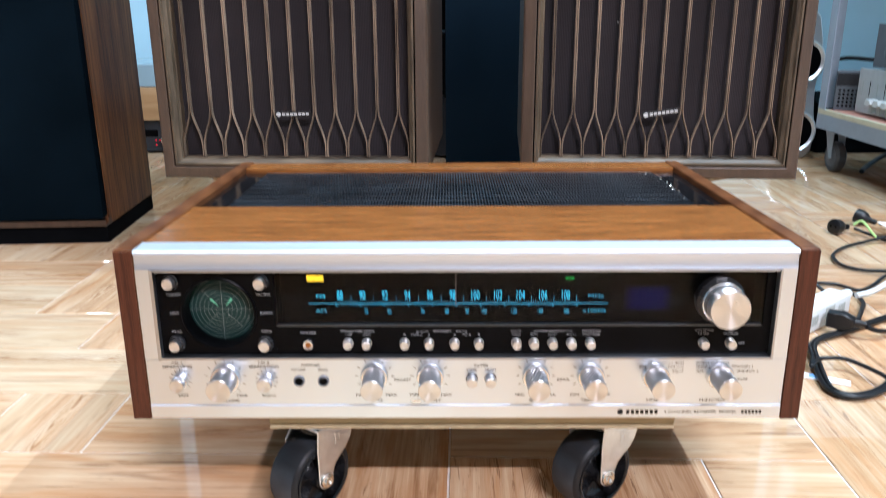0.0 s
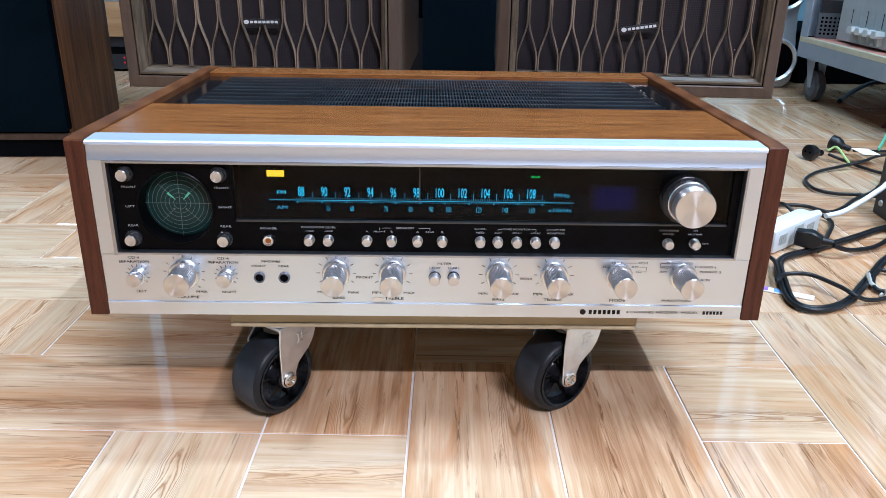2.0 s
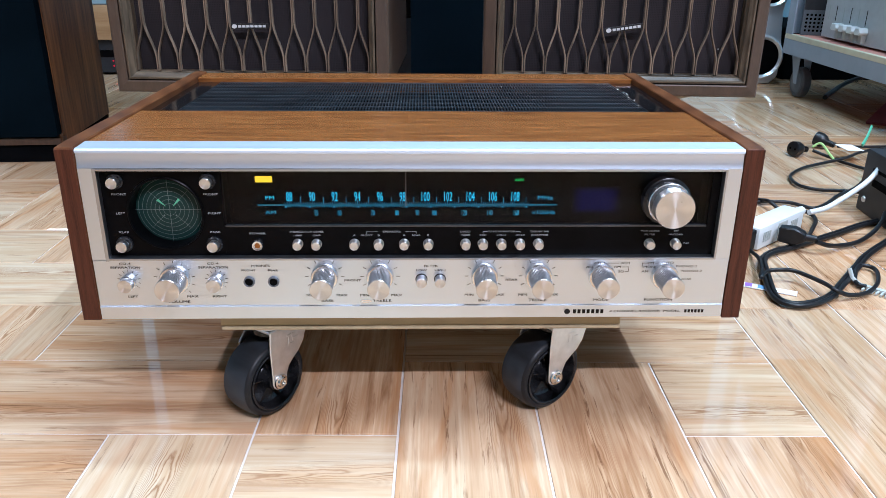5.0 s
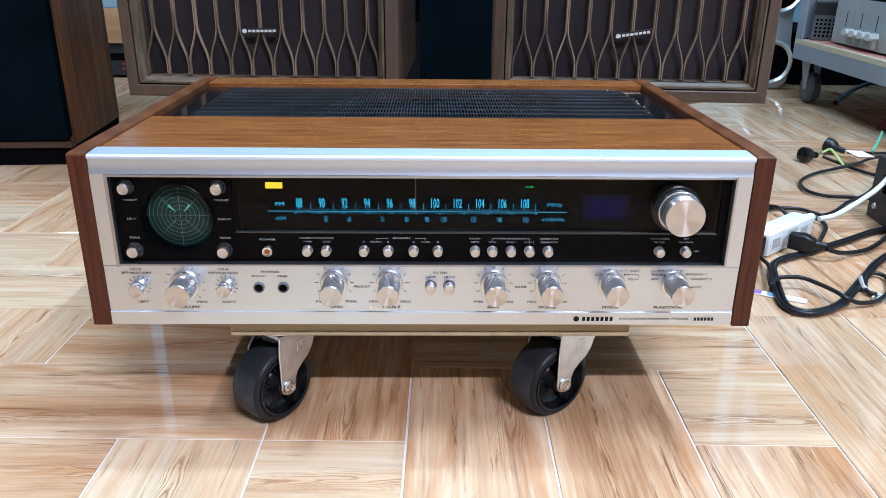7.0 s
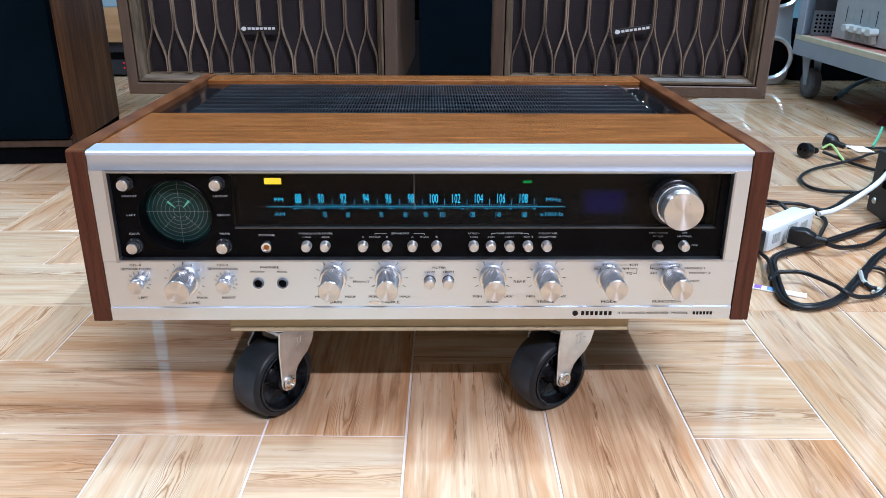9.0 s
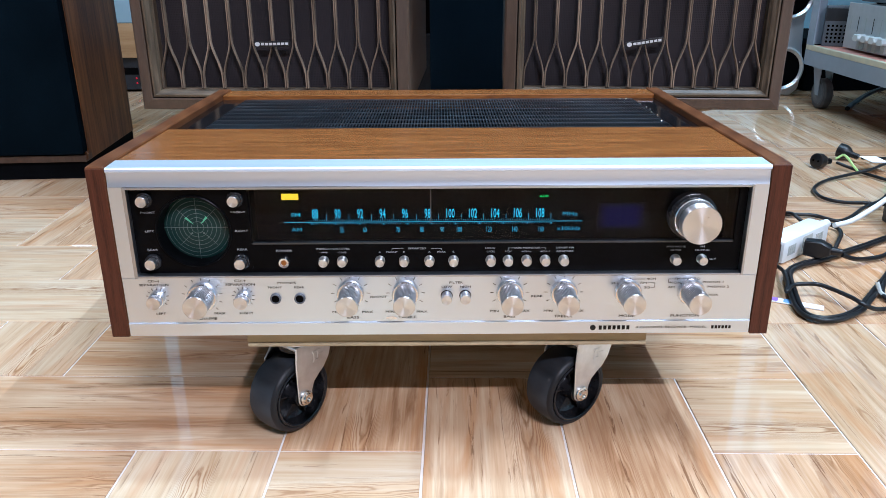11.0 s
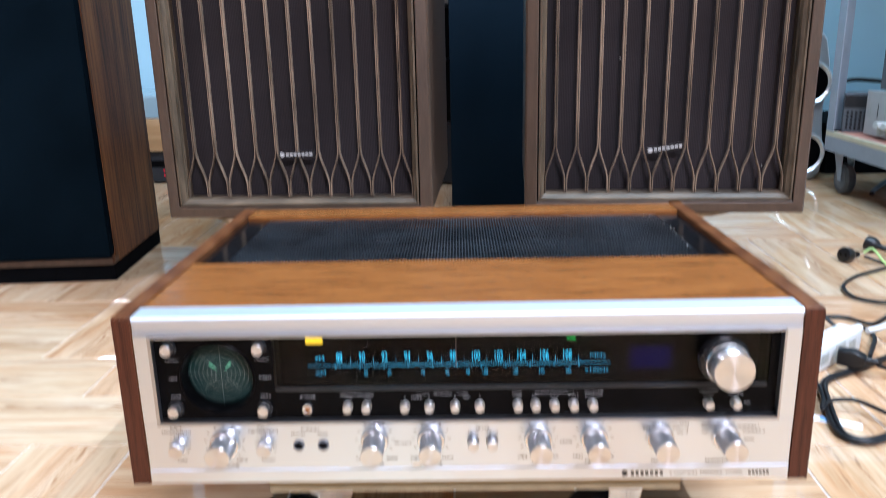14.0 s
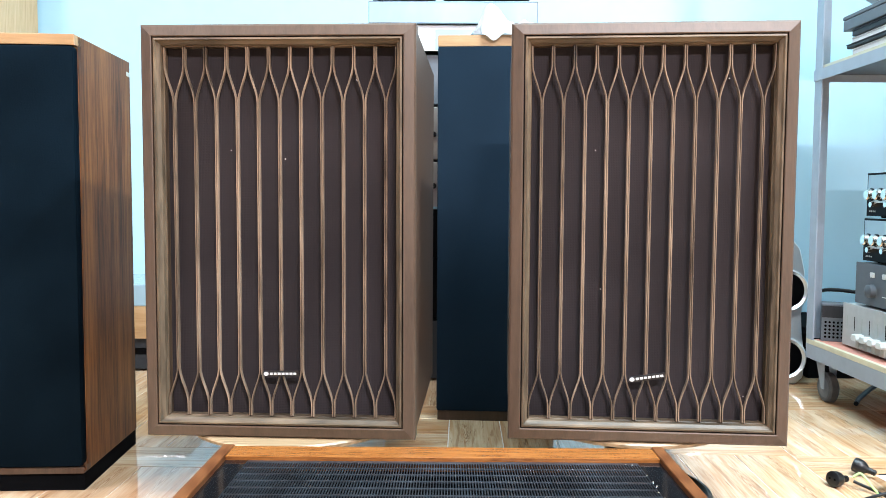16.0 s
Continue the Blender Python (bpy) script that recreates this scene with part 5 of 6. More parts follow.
# ---------- wheeled steel rack ----------
rack = thing("wheeled_rack", pose(0.949, 0.86, 0), "grey painted steel rack on casters with pink worn deck", "rack")
RW, RD = 0.56, 0.645
part("deck", box(0.012, RW - 0.012, 0.012, RD - 0.012, 0.1405, 0.152, 0.001), DECK, rack, "worn pinkish deck")
part("deck_edge", box(0.0, 0.0118, 0.0, RD, 0.1405, 0.153, 0.001), SHELFEDGE, rack, "cream deck edge strip")
bm = bmesh.new()
add_box(bm, 0.0, 0.004, 0, RD, 0.1055, 0.1402)
add_box(bm, 0.0, 0.03, 0, RD, 0.1035, 0.1053)
add_box(bm, RW - 0.004, RW, 0, RD, 0.1055, 0.1402)
add_box(bm, 0.0042, RW - 0.0042, RD - 0.004, RD, 0.1055, 0.1402)
add_box(bm, 0.0042, RW - 0.0042, 0.0, 0.004, 0.1055, 0.1402)
part("deck_frame", bm, STEEL, rack, "grey angle-iron frame")
for px_, py_ in ((0.0, RD - 0.036), (RW - 0.036, RD - 0.036), (0.0, 0.0), (RW - 0.036, 0.0)):
    bm = bmesh.new()
    sx_ = 1 if px_ < 0.1 else -1
    sy_ = -1 if py_ > 0.1 else 1
    xa = px_ if sx_ > 0 else px_ + 0.036
    ya = py_ + 0.036 if sy_ < 0 else py_
    add_box(bm, xa, xa + sx_ * 0.003, ya, ya + sy_ * 0.036, 0.1533, 1.75)
    add_box(bm, xa + sx_ * 0.0032, xa + sx_ * 0.036, ya, ya + sy_ * 0.003, 0.1533, 1.75)
    part("post", bm, STEEL, rack, "slotted grey angle post")
for zz in (0.818, 1.42):
    part("shelf_board", box(0.006, RW - 0.006, 0.006, RD - 0.006, zz + 0.028, zz + 0.038, 0.001), SHELFEDGE, rack, "cream shelf board")
    # dark sheet added below the board, painting the shadow under the shelf
    part("shelf_pan", box(0.004, RW - 0.004, 0.004, RD - 0.004, zz + 0.0175, zz + 0.0278), GREYBOX, rack, "dark grey sheet painted as shade under the shelf")
    bm = bmesh.new()
    add_box(bm, -0.003, 0.0, 0, RD, zz, zz + 0.0278)
    add_box(bm, RW, RW + 0.003, 0, RD, zz, zz + 0.0278)
    add_box(bm, 0, RW, RD, RD + 0.003, zz, zz + 0.0278)
    add_box(bm, 0, RW, -0.003, 0.0, zz, zz + 0.0278)
    part("shelf_frame", bm, STEEL, rack)
for cx, cy in ((0.035, RD - 0.055), (RW - 0.035, RD - 0.055), (0.035, 0.055), (RW - 0.035, 0.055)):
    c = part("rack_caster", box(cx - 0.022, cx + 0.022, cy - 0.022, cy + 0.022, 0.0980, 0.1033, 0.001), STEEL, rack, "swivel caster with grey wheel")
    part("wheel", lathe([(-0.011, 0.024), (-0.012, 0.033), (-0.008, 0.038), (0.008, 0.038), (0.012, 0.033), (0.011, 0.024)], 32, "X", cx - 0.006, cy - 0.012, 0.038), TREADGREY, c, "grey rubber wheel", True)
    part("hub", lathe([(-0.0140, 0.004), (-0.0135, 0.012), (-0.0115, 0.016), (-0.0120, 0.026), (0.0120, 0.026), (0.0115, 0.016), (0.0135, 0.012), (0.0140, 0.004)], 24, "X", cx - 0.006, cy - 0.012, 0.038), GREYBOX, c, "", True)
    for s in (-1, 1):
        bm = bmesh.new()
        pts = [(cy - 0.020, 0.034), (cy - 0.006, 0.034), (cy + 0.022, 0.0980), (cy - 0.020, 0.0980)]
        a = [bm.verts.new((cx - 0.006 + s * 0.0140, y_, z_)) for y_, z_ in pts]
        b = [bm.verts.new((cx - 0.006 + s * 0.0158, y_, z_)) for y_, z_ in pts]
        bm.faces.new(a)
        bm.faces.new(list(reversed(b)))
        for k_ in range(4):
            bm.faces.new((a[k_], b[k_], b[(k_ + 1) % 4], a[(k_ + 1) % 4]))
        bmesh.ops.recalc_face_normals(bm, faces=bm.faces[:])
        part("fork_plate", bm, STEEL, c)


def side_unit(y0, y1, z0, z1, x, depth, face, label, name="audio_component"):
    """A unit on the rack whose face looks west. Local x runs along the face."""
    u = thing(name, pose(x, y1, z0, 0, 0, -90), label, "audio unit", "units on the steel rack")
    w, h = y1 - y0, z1 - z0
    part("case", box(0, w, 0.006, depth, 0.006, h, 0.002), face if face is MATTESILVER else DARKBOX, u)
    part("face", box(-0.001, w + 0.001, 0.0, 0.0058, 0.005, h + 0.001, 0.001), face, u)
    for fx in (0.03, w - 0.03):
        for fy in (0.03, depth - 0.03):
            part("foot", lathe([(0, 0.010), (0.006, 0.012)], 14, "Z", fx, fy, 0), HUB, u)
    return u, w, h


mixer, w, h = side_unit(0.95, 1.405, 0.152, 0.2600, 0.992, 0.26, MATTESILVER, "matte silver mixer with white-capped sliders on the rack deck", "mixer")
for k in range(6):
    part("slider_slot", box(0.020 + k * 0.033, 0.0225 + k * 0.033, -0.0004, 0.001, 0.046, 0.080), PANEL if k % 2 else GREYPL, mixer)
for k in range(4):
    x = 0.078 + k * 0.035
    part("slider_cap", extrude_outline([(x, 0.033), (x + 0.004, 0.028), (x + 0.020, 0.028), (x + 0.025, 0.033), (x + 0.021, 0.043), (x + 0.005, 0.043)], -0.022, -0.0006, 0.001), WHITEPL, mixer, "white slider cap")
    part("slider_stem", box(x + 0.006, x + 0.019, -0.012, -0.0004, 0.010, 0.0275, 0.001), GREYPL, mixer)
for k in range(4):
    part("socket", lathe([(0, 0.007), (-0.004, 0.0065), (-0.005, 0.004)], 16, "Y", 0.30 + k * 0.045, 0, 0.035), HUB, mixer, "", True)
    part("meter", box(0.30 + k * 0.045, 0.32 + k * 0.045, -0.0006, 0.001, 0.060, 0.080), PANEL, mixer)
u, w, h = side_unit(0.92, 1.367, 0.2612, 0.3640, 1.000, 0.30, GREYBOX, "dark grey unit with round knob and pale keys on a rack")
part("dial", lathe([(0, 0.016), (-0.012, 0.015), (-0.014, 0.012)], 28, "Y", 0.075, 0, 0.040), GREYBOX, u, "", True)
for k in range(5):
    part("key", box(0.065 + k * 0.05, 0.082 + k * 0.05, -0.003, 0.0, 0.072, 0.084, 0.002), WHITEPL, u)
    part("mark_line", box(0.115 + k * 0.05, 0.14 + k * 0.05, -0.0004, 0.0, 0.030, 0.032), WHITEPL, u)
for zz, yy in ((0.3650, 1.350), (0.4720, 1.342)):
    u, w, h = side_unit(0.93, yy, zz, zz + 0.105, 1.006, 0.28, PANEL, "small black and silver amplifier with chrome knobs on a rack")
    part("upper_face", box(0.004, w - 0.004, -0.0008, 0.001, 0.056, 0.101), SILVERFACE, u, "silver upper strip")
    part("lower_strip", box(0.02, w - 0.02, -0.0008, 0.001, 0.036, 0.046), SILVERFACE, u)
    for k in range(5):
        part("chrome_knob", lathe([(0, 0.013), (-0.014, 0.0125), (-0.016, 0.010)], 24, "Y", 0.022 + k * 0.036, 0, 0.055), CHROME, u, "chrome knob", True)
        # black ring added behind each chrome knob to draw its dark outline
        part("knob_skirt", lathe([(0.0005, 0.0155), (-0.003, 0.0155), (-0.004, 0.0135)], 24, "Y", 0.022 + k * 0.036, 0, 0.055), HUB, u, "black ring added as the knob's dark outline", True)
    for k in range(3):
        part("small_knob", lathe([(0, 0.007), (-0.012, 0.0065)], 18, "Y", 0.035 + k * 0.06, 0, 0.032), CHROME, u, "", True)
    for k in range(4):
        part("mark_bar", box(0.012 + k * 0.007, 0.016 + k * 0.007, -0.0004, 0.0, 0.014, 0.018), GREYPL, u)
# perforated speaker box behind the mixer
pb = thing("desk_speaker", pose(0.968, 1.466, 0.152, 0, 0, -24), "small grey desk speaker with punched round holes", "loudspeaker")
part("case", box(0, 0.11, 0, 0.05, 0, 0.098, 0.003), GREYBOX, pb)
part("dark_top", box(0.001, 0.109, -0.001, 0.0, 0.062, 0.092), DARKBOX, pb)
for i in range(8):
    for j in range(5):
        if i + (4 - j) < 9:
            part("hole", lathe([(-0.0006, 0.0030), (0.0, 0.0030)], 10, "Y", 0.010 + i * 0.0095, -0.0004, 0.012 + j * 0.0095), VOID, pb)
# upper shelf
def shelf_box(x0, x1, y0, y1, z0, z1, material, label, category="box", name="flat_box"):
    b = thing(name, pose((x0 + x1) / 2, (y0 + y1) / 2, z0), label, category, "boxes on the upper shelf")
    hx, hy = (x1 - x0) / 2, (y1 - y0) / 2
    part("body", box(-hx, hx, -hy, hy, 0, (z1 - z0) * 0.74, 0.003), material, b)
    part("lid", box(-hx - 0.001, hx + 0.001, -hy - 0.001, hy + 0.001, (z1 - z0) * 0.75, z1 - z0, 0.002), material, b)


shelf_box(0.959, 1.30, 1.02, 1.345, 0.8565, 0.871, PAPER, "white flat case in a stack on a shelf")
shelf_box(0.952, 1.30, 1.01, 1.360, 0.8720, 0.882, DARKBOX, "black flat case in a stack on a shelf")
shelf_box(0.959, 1.30, 1.00, 1.350, 0.8830, 0.897, PAPER, "white flat case in a stack on a shelf")
shelf_box(0.954, 1.30, 1.00, 1.340, 0.8980, 0.914, DARKBOX, "charcoal flat case in a stack on a shelf")
shelf_box(0.949, 1.30, 1.00, 1.372, 0.9150, 0.950, GREYBOX, "dark grey boxy case on top of a stack")
bm = bmesh.new()
bmesh.ops.create_icosphere(bm, subdivisions=4, radius=1.0)
for v in bm.verts:
    n = noise.noise(v.co * 1.9) * 0.3 + noise.noise(v.co * 6) * 0.08
    d = v.co * (1 + n)
    v.co = Vector((d.x * 0.16, d.y * 0.20, max(-0.05, d.z * 0.06)))
bg2 = part("white_bag", bm, BAG, None, "", True)
bg2.matrix_basis = pose(1.13, 1.22, 1.002)
tagged(bg2, "white plastic bag on the dark case", "bag")
cd = part("rack_cable", tube(smooth_path([(0.965, 1.515, 0.268), (1.02, 1.53, 0.278), (1.10, 1.50, 0.272), (1.18, 1.44, 0.268)]), 0.005), CORD, None, "", True)
tagged(cd, "black cable behind the rack units", "cable")
cd = part("floor_cable", tube(smooth_path([(1.03, 1.40, 0.006), (1.08, 1.47, 0.006), (1.16, 1.52, 0.03), (1.30, 1.55, 0.060), (1.42, 1.60, 0.130)]), 0.006), CORD, None, "", True)
tagged(cd, "black cable trailing under the rack", "cable")
rm = part("red_mat", box(0.0, 0.75, 0.0, 0.30, -0.0002, 0.006, 0.002), REDMAT)
rm.matrix_basis = pose(0.985, 1.125, 0.0002, 0, 0, -38)
tagged(rm, "dark red fabric mat on the floor under the rack", "mat")

# ---------- cords, plugs, power strip ----------
def cord(name, pts, r, label, flat=1.0, material=CORD):
    return tagged(part(name, tube(smooth_path(pts, 12), r, 10, None, flat), material, None, "", True), label, "cable", "tangled cords")


cord("mains_cable", [(0.727, 0.838, 0.014), (0.746, 0.819, 0.008), (0.763, 0.781, 0.005), (0.79, 0.74, 0.005), (0.90, 0.70, 0.005)], 0.0028, "thick black mains cable from a loose plug")
cord("mains_cable", [(0.790, 0.868, 0.014), (0.834, 0.889, 0.008), (0.87, 0.900, 0.005), (0.95, 0.905, 0.005), (1.1, 0.90, 0.005)], 0.0028, "thick black mains cable from a loose plug")
cord("mains_cable", [(0.98, 0.88, 0.014), (0.875, 0.853, 0.014), (0.81, 0.821, 0.016), (0.766, 0.790, 0.014), (0.727, 0.780, 0.008), (0.674, 0.755, 0.005), (0.635, 0.717, 0.005), (0.619, 0.685, 0.005), (0.617, 0.647, 0.005), (0.638, 0.626, 0.005), (0.662, 0.613, 0.008), (0.700, 0.596, 0.010), (0.80, 0.585, 0.010)], 0.0028, "thick black cable lying in a loop")
cord("mains_cable", [(0.95, 0.90, 0.055), (0.800, 0.750, 0.030), (0.735, 0.665, 0.020), (0.690, 0.615, 0.013), (0.642, 0.577, 0.012), (0.612, 0.553, 0.006), (0.585, 0.536, 0.005), (0.572, 0.548, 0.005), (0.560, 0.563, 0.005), (0.534, 0.567, 0.005), (0.47, 0.56, 0.005), (0.40, 0.55, 0.005)], 0.0028, "thick black cable crossing the floor")
cord("thin_cable", [(0.47, 0.60, 0.005), (0.515, 0.575, 0.006), (0.520, 0.545, 0.013), (0.530, 0.527, 0.006), (0.540, 0.505, 0.005)], 0.0028, "thin black cable behind the power strip")
cord("mains_cable", [(0.555, 0.520, 0.010), (0.568, 0.506, 0.005), (0.562, 0.482, 0.005), (0.543, 0.450, 0.008), (0.520, 0.415, 0.008)], 0.0028, "black cable curling under the power strip")
for dz in (0.0, 0.0058):
    cord("twin_cable", [(0.76, 0.53 + dz, 0.008), (0.671, 0.488 + dz, 0.005), (0.618, 0.462 + dz, 0.005), (0.568, 0.430 + dz, 0.005), (0.485, 0.381 + dz, 0.005), (0.447, 0.360 + dz, 0.005), (0.429 - dz, 0.338, 0.005), (0.417 - dz, 0.302, 0.005), (0.402 - dz, 0.250, 0.005), (0.400 - dz * 0.7, 0.227 - dz * 0.7, 0.005), (0.412, 0.217 - dz, 0.005), (0.436, 0.223 - dz, 0.005), (0.461 + dz * 0.6, 0.240 - dz * 0.6, 0.005), (0.486 + dz * 0.7, 0.268 - dz * 0.5, 0.005), (0.531 + dz * 0.7, 0.319 - dz * 0.5, 0.005), (0.574 + dz, 0.364, 0.006), (0.70 + dz, 0.47, 0.008)], 0.0028, "flat black twin cable looping over the tiles")
cord("thin_cable", [(0.430, 0.400, 0.005), (0.424, 0.370, 0.005), (0.416, 0.329, 0.012), (0.404, 0.291, 0.014), (0.395, 0.272, 0.012), (0.407, 0.284, 0.014), (0.424, 0.286, 0.015), (0.441, 0.283, 0.014), (0.457, 0.252, 0.014), (0.463, 0.234, 0.013), (0.481, 0.236, 0.006), (0.507, 0.245, 0.005), (0.534, 0.273, 0.005), (0.551, 0.310, 0.005), (0.537, 0.319, 0.006), (0.516, 0.290, 0.005), (0.507, 0.268, 0.005), (0.513, 0.260, 0.005)], 0.0025, "thin black cable in a loose loop")
cord("mains_cable", [(0.505, 0.368, 0.018), (0.522, 0.370, 0.012), (0.545, 0.384, 0.006), (0.575, 0.396, 0.006), (0.608, 0.421, 0.009), (0.634, 0.446, 0.016), (0.672, 0.490, 0.024), (0.78, 0.56, 0.03)], 0.0030, "black cable from a plug in the power strip")
cord("white_cable", [(0.540, 0.463, 0.024), (0.566, 0.473, 0.026), (0.590, 0.483, 0.034), (0.618, 0.493, 0.048), (0.643, 0.507, 0.060), (0.71, 0.55, 0.100), (0.85, 0.62, 0.11)], 0.0037, "white mains lead of the power strip", 1.0, WHITEPL)


def moulded_plug(x, y, z, turn, pitch, label):
    p = thing("mains_plug", pose(x, y, z * 0.8, 0, pitch, turn) @ Matrix.Scale(0.8, 4), label, "plug", "loose mains plugs")
    part("body", lathe([(-0.015, 0.0150), (-0.0135, 0.0170), (0.000, 0.0172), (0.009, 0.0140), (0.015, 0.0085), (0.018, 0.0070)], 24, "X"), CORD, p, "black moulded body", True)
    part("strain_relief", lathe([(0.018, 0.0064), (0.034, 0.0050)], 16, "X"), CORD, p, "", True)
    for k in range(4):
        part("rib", lathe([(0.019 + k * 0.0038, 0.0072), (0.0208 + k * 0.0038, 0.0070)], 16, "X"), CORD, p)
    for s in (-1, 1):
        part("socket_hole", lathe([(-0.0154, 0.0026), (-0.0149, 0.0026)], 10, "X", 0, s * 0.0065, 0), VOID, p)
    return p


moulded_plug(0.703, 0.850, 0.0175, 25, 8, "round black moulded mains plug lying on the floor")
moulded_plug(0.775, 0.905, 0.0215, -48, 12, "black moulded mains plug lying tilted on the floor")
tag = part("paper_tag", box(-0.021, 0.021, -0.015, 0.015, 0, 0.0008), PAPER)
tag.matrix_basis = pose(0.788, 0.826, 0.022, 8, 6, 20)
tagged(tag, "small white paper tag tied to a cord", "tag")
tagged(part("green_tie", tube(smooth_path([(0.826, 0.852, 0.020), (0.838, 0.862, 0.035), (0.848, 0.872, 0.052)]), 0.005, 6, None, 0.4), GREENPL), "bright green plastic cable tie", "tie")
tagged(part("green_wire", tube(smooth_path([(0.730, 0.848, 0.018), (0.742, 0.842, 0.026), (0.748, 0.815, 0.012), (0.752, 0.800, 0.004)]), 0.0022, 6), LIMEPL), "thin pale green wire", "wire")

ps = thing("power_strip", pose(0.469, 0.430, 0.001, 0, 0, 39), "white multi-socket power strip with a black plug in it", "power strip")
part("housing", box(-0.060, 0.060, -0.020, 0.011, 0, 0.031, 0.005), WHITEPL, ps, "white plastic housing", True)
part("neck", lathe([(0.059, 0.0100), (0.068, 0.0075), (0.088, 0.0060)], 20, "X", 0, -0.003, 0.019), WHITEPL, ps, "ribbed white neck", True)
part("side_label", box(-0.012, 0.012, -0.0206, -0.0202, 0.007, 0.027), GREYPL, ps, "grey-green rating label")
for xx in (-0.040, 0.032):
    for k in range(4):
        part("label_bar", box(xx - 0.009 + k * 0.005, xx - 0.0055 + k * 0.005, -0.0206, -0.0202, 0.010, 0.023), GREYPL, ps)
part("end_socket", box(-0.082, -0.0625, -0.018, 0.018, 0.002, 0.030, 0.003), CORD, ps, "black plug at the end")
plug = thing("flat_plug", pose(0.482, 0.386, 0.020, 0, 0, -32) @ Matrix.Scale(0.8, 4), "flat black plug pushed into the power strip", "plug")
part("body", extrude_outline([(-0.020, -0.012), (0.004, -0.014), (0.020, -0.007), (0.020, 0.007), (0.004, 0.014), (-0.020, 0.012)], -0.010, 0.010, 0.002), CORD, plug, "", True)
part("strain_relief", lathe([(0.020, 0.0068), (0.036, 0.0050)], 14, "X"), CORD, plug, "", True)

# dark metal box at the edge
bx = thing("metal_box", pose(0.640, 0.350, 0, 0, 0, -5), "dark brown metal box with a screw and slots", "box")
part("case", box(0, 0.17, 0, 0.205, 0.0, 0.092, 0.003), DARKBOX, bx, "", True)
part("slot", box(-0.0012, 0.0, 0.09, 0.170, 0.045, 0.055), VOID, bx)
part("slot", box(-0.0012, 0.0, 0.06, 0.175, 0.066, 0.070), VOID, bx)
part("screw", lathe([(0, 0.005), (-0.002, 0.004), (-0.003, 0.001)], 14, "X", 0, 0.185, 0.020), ZINC, bx, "", True)
# printed ribbon and broken comb-like clip on the floor
rb = part("printed_ribbon", box(-0.030, 0.028, -0.006, 0.006, 0, 0.0015, 0.0005), PAPER)
rb.matrix_basis = pose(0.404, 0.262, 0.0004, 0, 0, -28)
tagged(rb, "narrow white printed plastic strip on the floor", "strip")
for k, c in enumerate(((0.25, 0.12, 0.45), (0.15, 0.30, 0.55))):
    part("printed_mark", box(-0.028 + k * 0.014, -0.020 + k * 0.014, -0.005, 0.005, 0.0016, 0.0018), mat("ribbon_ink", c, 0.5), rb)
cm = thing("broken_clip", pose(0.512, 0.268, 0.001, 0, 0, -48), "broken pale plastic clip on the floor", "clip")
part("spine", box(-0.003, 0.050, -0.003, 0.003, 0, 0.004, 0.001), GREYPL, cm)
for k in range(9):
    part("tooth", box(0.004 + k * 0.005, 0.0062 + k * 0.005, -0.013, -0.0032, 0.0, 0.003, 0.0006), GREYPL, cm)
part("arm", tube([Vector((-0.003, 0, 0.003)), Vector((-0.012, 0.004, 0.006)), Vector((-0.018, 0.006, 0.016))], 0.0025, 6), GREYPL, cm)

# ---------- floor pieces ----------
A = 0.1155
GAP = 0.0020
ORIGIN = pose(-0.0140, -0.0080, 0, 0, 0, -1.15)
plank_mesh = {}


def plank(n):
    if n not in plank_mesh:
        bm = box(-n * A / 2 + GAP / 2, n * A / 2 - GAP / 2, -A / 2 + GAP / 2, A / 2 - GAP / 2, -0.010, 0.0)
        bmesh.ops.bevel(bm, geom=[e for e in bm.edges if all(v.co.z > -0.001 for v in e.verts)], offset=0.0004, segments=1, affect="EDGES")
        me = bpy.data.meshes.new("floor_tile")
        bm.to_mesh(me)
        bm.free()
        me.materials.append(PLANK)
        plank_mesh[n] = me
    return plank_mesh[n]


taken = set()


def lay(i, j, along, n, tone):
    cells = [(i + (k if along == "H" else 0), j + (k if along == "V" else 0)) for k in range(n)]
    if any(c in taken for c in cells):
        return False
    taken.update(cells)
    ob = new("floor_tile", plank(n))
    ob.parent = floor
    ob.color = (tone, tone, tone, 1)
    cx = (i + (n / 2 if along == "H" else 0.5)) * A
    cy = (j + (n / 2 if along == "V" else 0.5)) * A
    ob.matrix_basis = ORIGIN @ pose(cx, cy, 0, 0, 0, (0 if along == "H" else 90) + 180 * ((i * 7 + j * 3) % 2))
    return True


NEAR = "0 1 H 3 .55|-3 1 H 2 .35|-1 0 V 2 .1|-5 0 H 4 .38|0 -3 V 4 .3|1 -3 V 4 .12|2 0 H 1 .68|2 -3 V 3 .2|3 -1 V 3 .6|3 -3 V 2 .6|4 -2 V 4 .5|-1 -2 H 1 .9|-1 -1 H 1 .92|-2 -2 V 2 .8|-5 -1 H 3 .4|-4 1 V 1 .75|-5 2 H 3 .95|-7 3 H 3 .95|-4 3 V 1 .3|-5 4 V 2 .3|-8 4 H 3 .9|-8 5 H 3 .35|-6 6 V 2 .7|-7 6 V 2 .6|-5 6 V 2 .5"
for row in NEAR.split("|"):
    i, j, along, n, tone = row.split()
    lay(int(i), int(j), along, int(n), float(tone))
rng = random.Random(5)
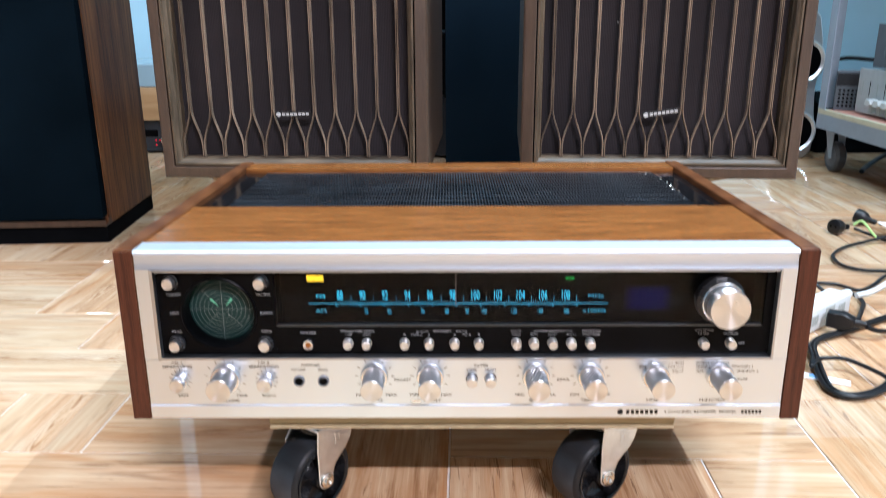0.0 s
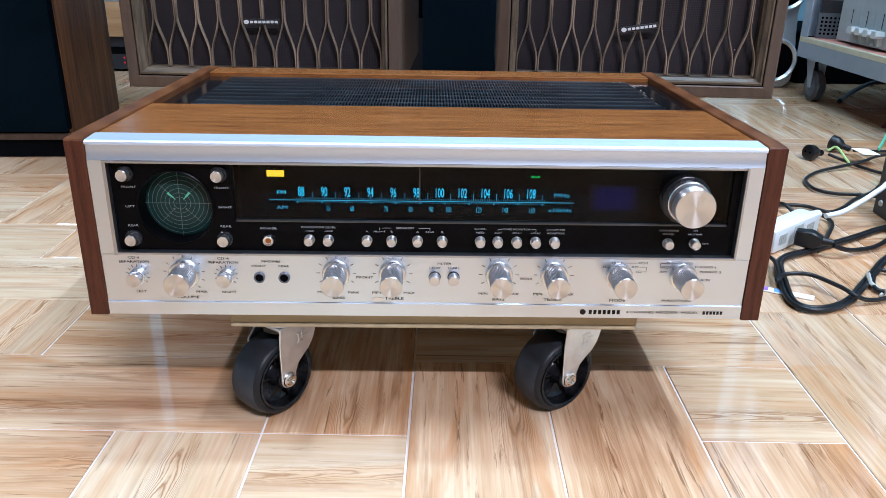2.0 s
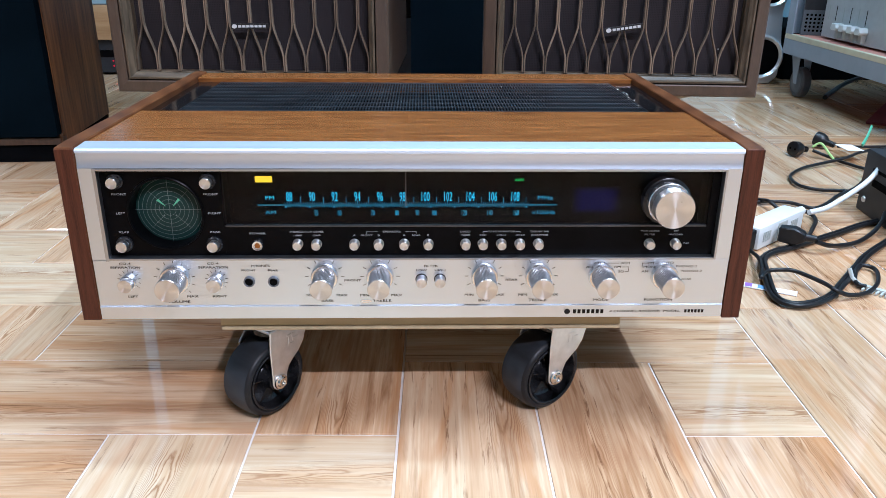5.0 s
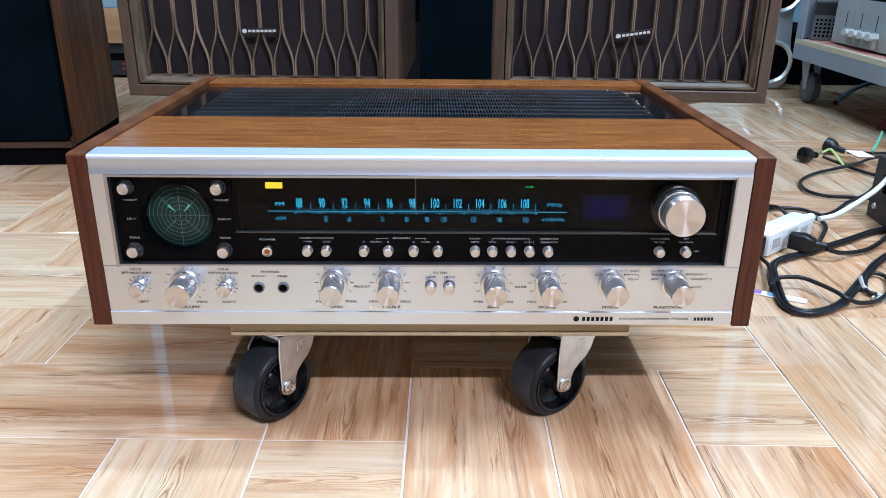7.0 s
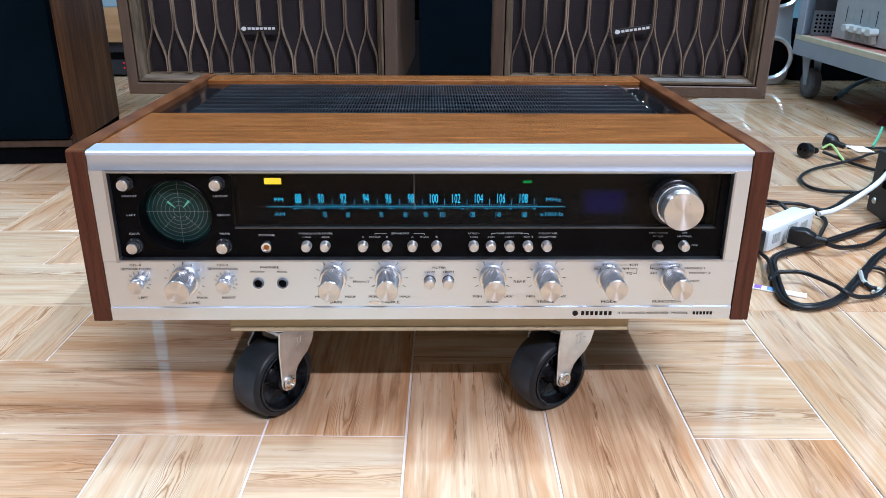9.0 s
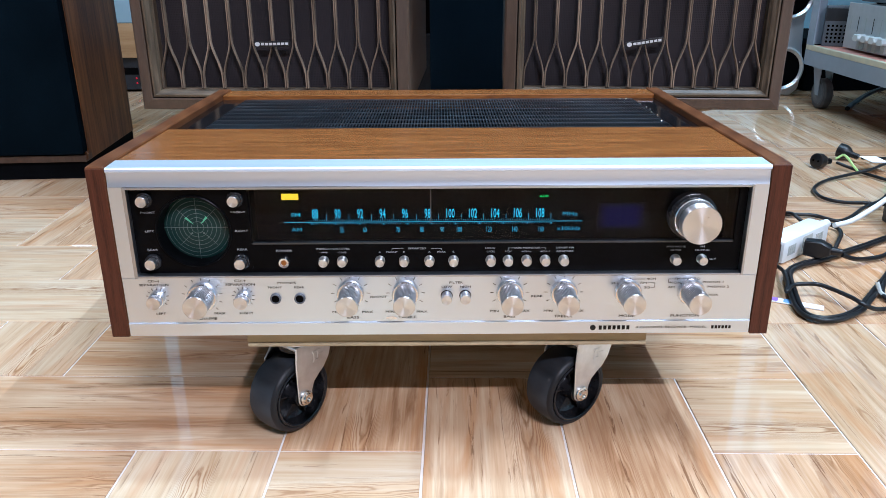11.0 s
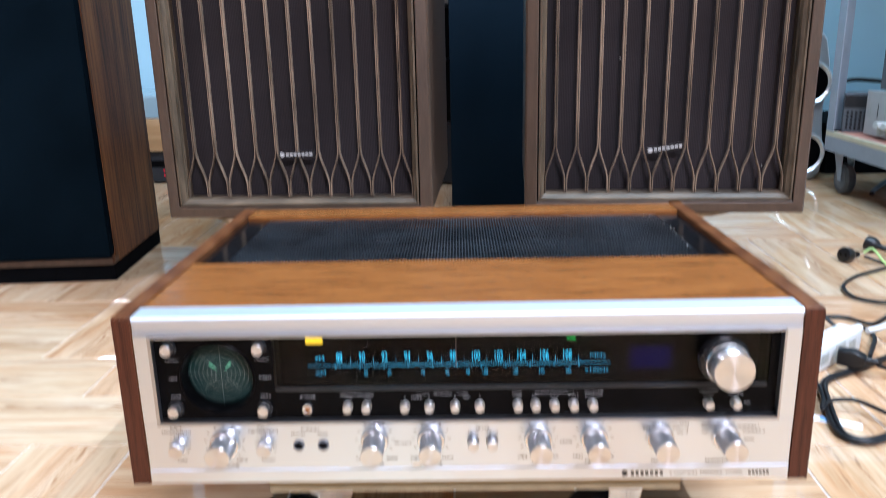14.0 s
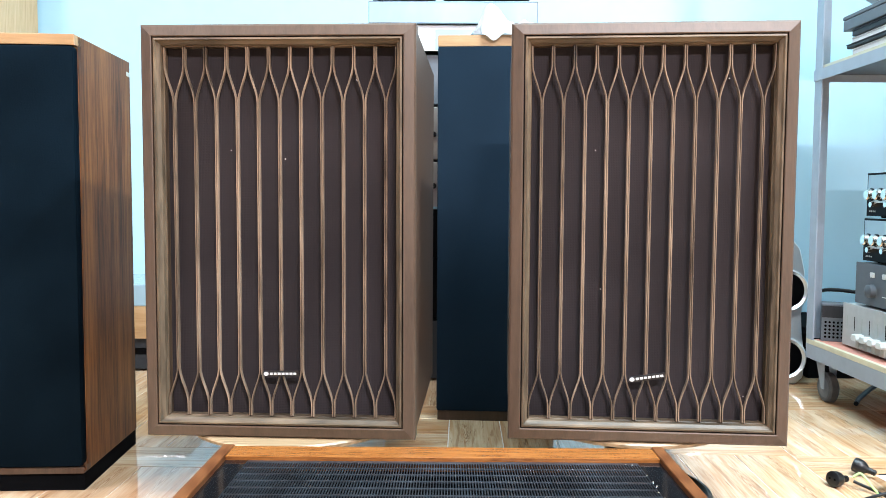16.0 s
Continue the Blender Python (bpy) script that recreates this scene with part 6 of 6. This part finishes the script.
for j in range(-4, 16):
    for i in range(-14, 17):
        if (i, j) in taken:
            continue
        tone = rng.choice((0.05, 0.12, 0.2, 0.28, 0.36, 0.45, 0.55, 0.65))
        first = "H" if ((i // 3) + (j // 3)) % 2 == 0 else "V"
        for along, n in ((first, 3), (first, 2), ("V" if first == "H" else "H", 3), ("V" if first == "H" else "H", 2), (first, 1)):
            if lay(i, j, along, n, tone):
                break

# the rest of the floor, out to the walls, joined
far = {"H": ([], []), "V": ([], [])}
for j in range(-60, 22):
    for i in range(-40, 40):
        if (i, j) in taken:
            continue
        first = "H" if ((i // 3) + (j // 3)) % 2 == 0 else "V"
        for along, n in ((first, 3), (first, 2), ("V" if first == "H" else "H", 3), (first, 1)):
            cells = [(i + (k if along == "H" else 0), j + (k if along == "V" else 0)) for k in range(n)]
            if any(c in taken for c in cells):
                continue
            taken.update(cells)
            cx = (i + (n / 2 if along == "H" else 0.5)) * A
            cy = (j + (n / 2 if along == "V" else 0.5)) * A
            w = ORIGIN @ Vector((cx, cy, 0))
            if X0 + 0.19 < w.x < X1 - 0.19 and Y0 + 0.19 < w.y < Y1 - 0.19:
                vs, fs = far[along]
                u, v = (cx, cy) if along == "H" else (cy, -cx)
                b = len(vs)
                for z in (-0.010, 0.0):
                    for du, dv in ((-1, -1), (1, -1), (1, 1), (-1, 1)):
                        vs.append((u + du * (n * A - GAP) / 2, v + dv * (A - GAP) / 2, z))
                fs += [(b + 4, b + 5, b + 6, b + 7)] + [(b + k, b + (k + 1) % 4, b + 4 + (k + 1) % 4, b + 4 + k) for k in range(4)]
            break
for along, (vs, fs) in far.items():
    me = bpy.data.meshes.new("outer_floor_tiles")
    me.from_pydata(vs, [], fs)
    me.materials.append(PLANK_FAR)
    ob = new("outer_floor_tiles", me)
    ob.parent = floor
    ob.matrix_basis = ORIGIN @ pose(0, 0, 0, 0, 0, 0 if along == "H" else 90)
    tagged(ob, kind="stuff")

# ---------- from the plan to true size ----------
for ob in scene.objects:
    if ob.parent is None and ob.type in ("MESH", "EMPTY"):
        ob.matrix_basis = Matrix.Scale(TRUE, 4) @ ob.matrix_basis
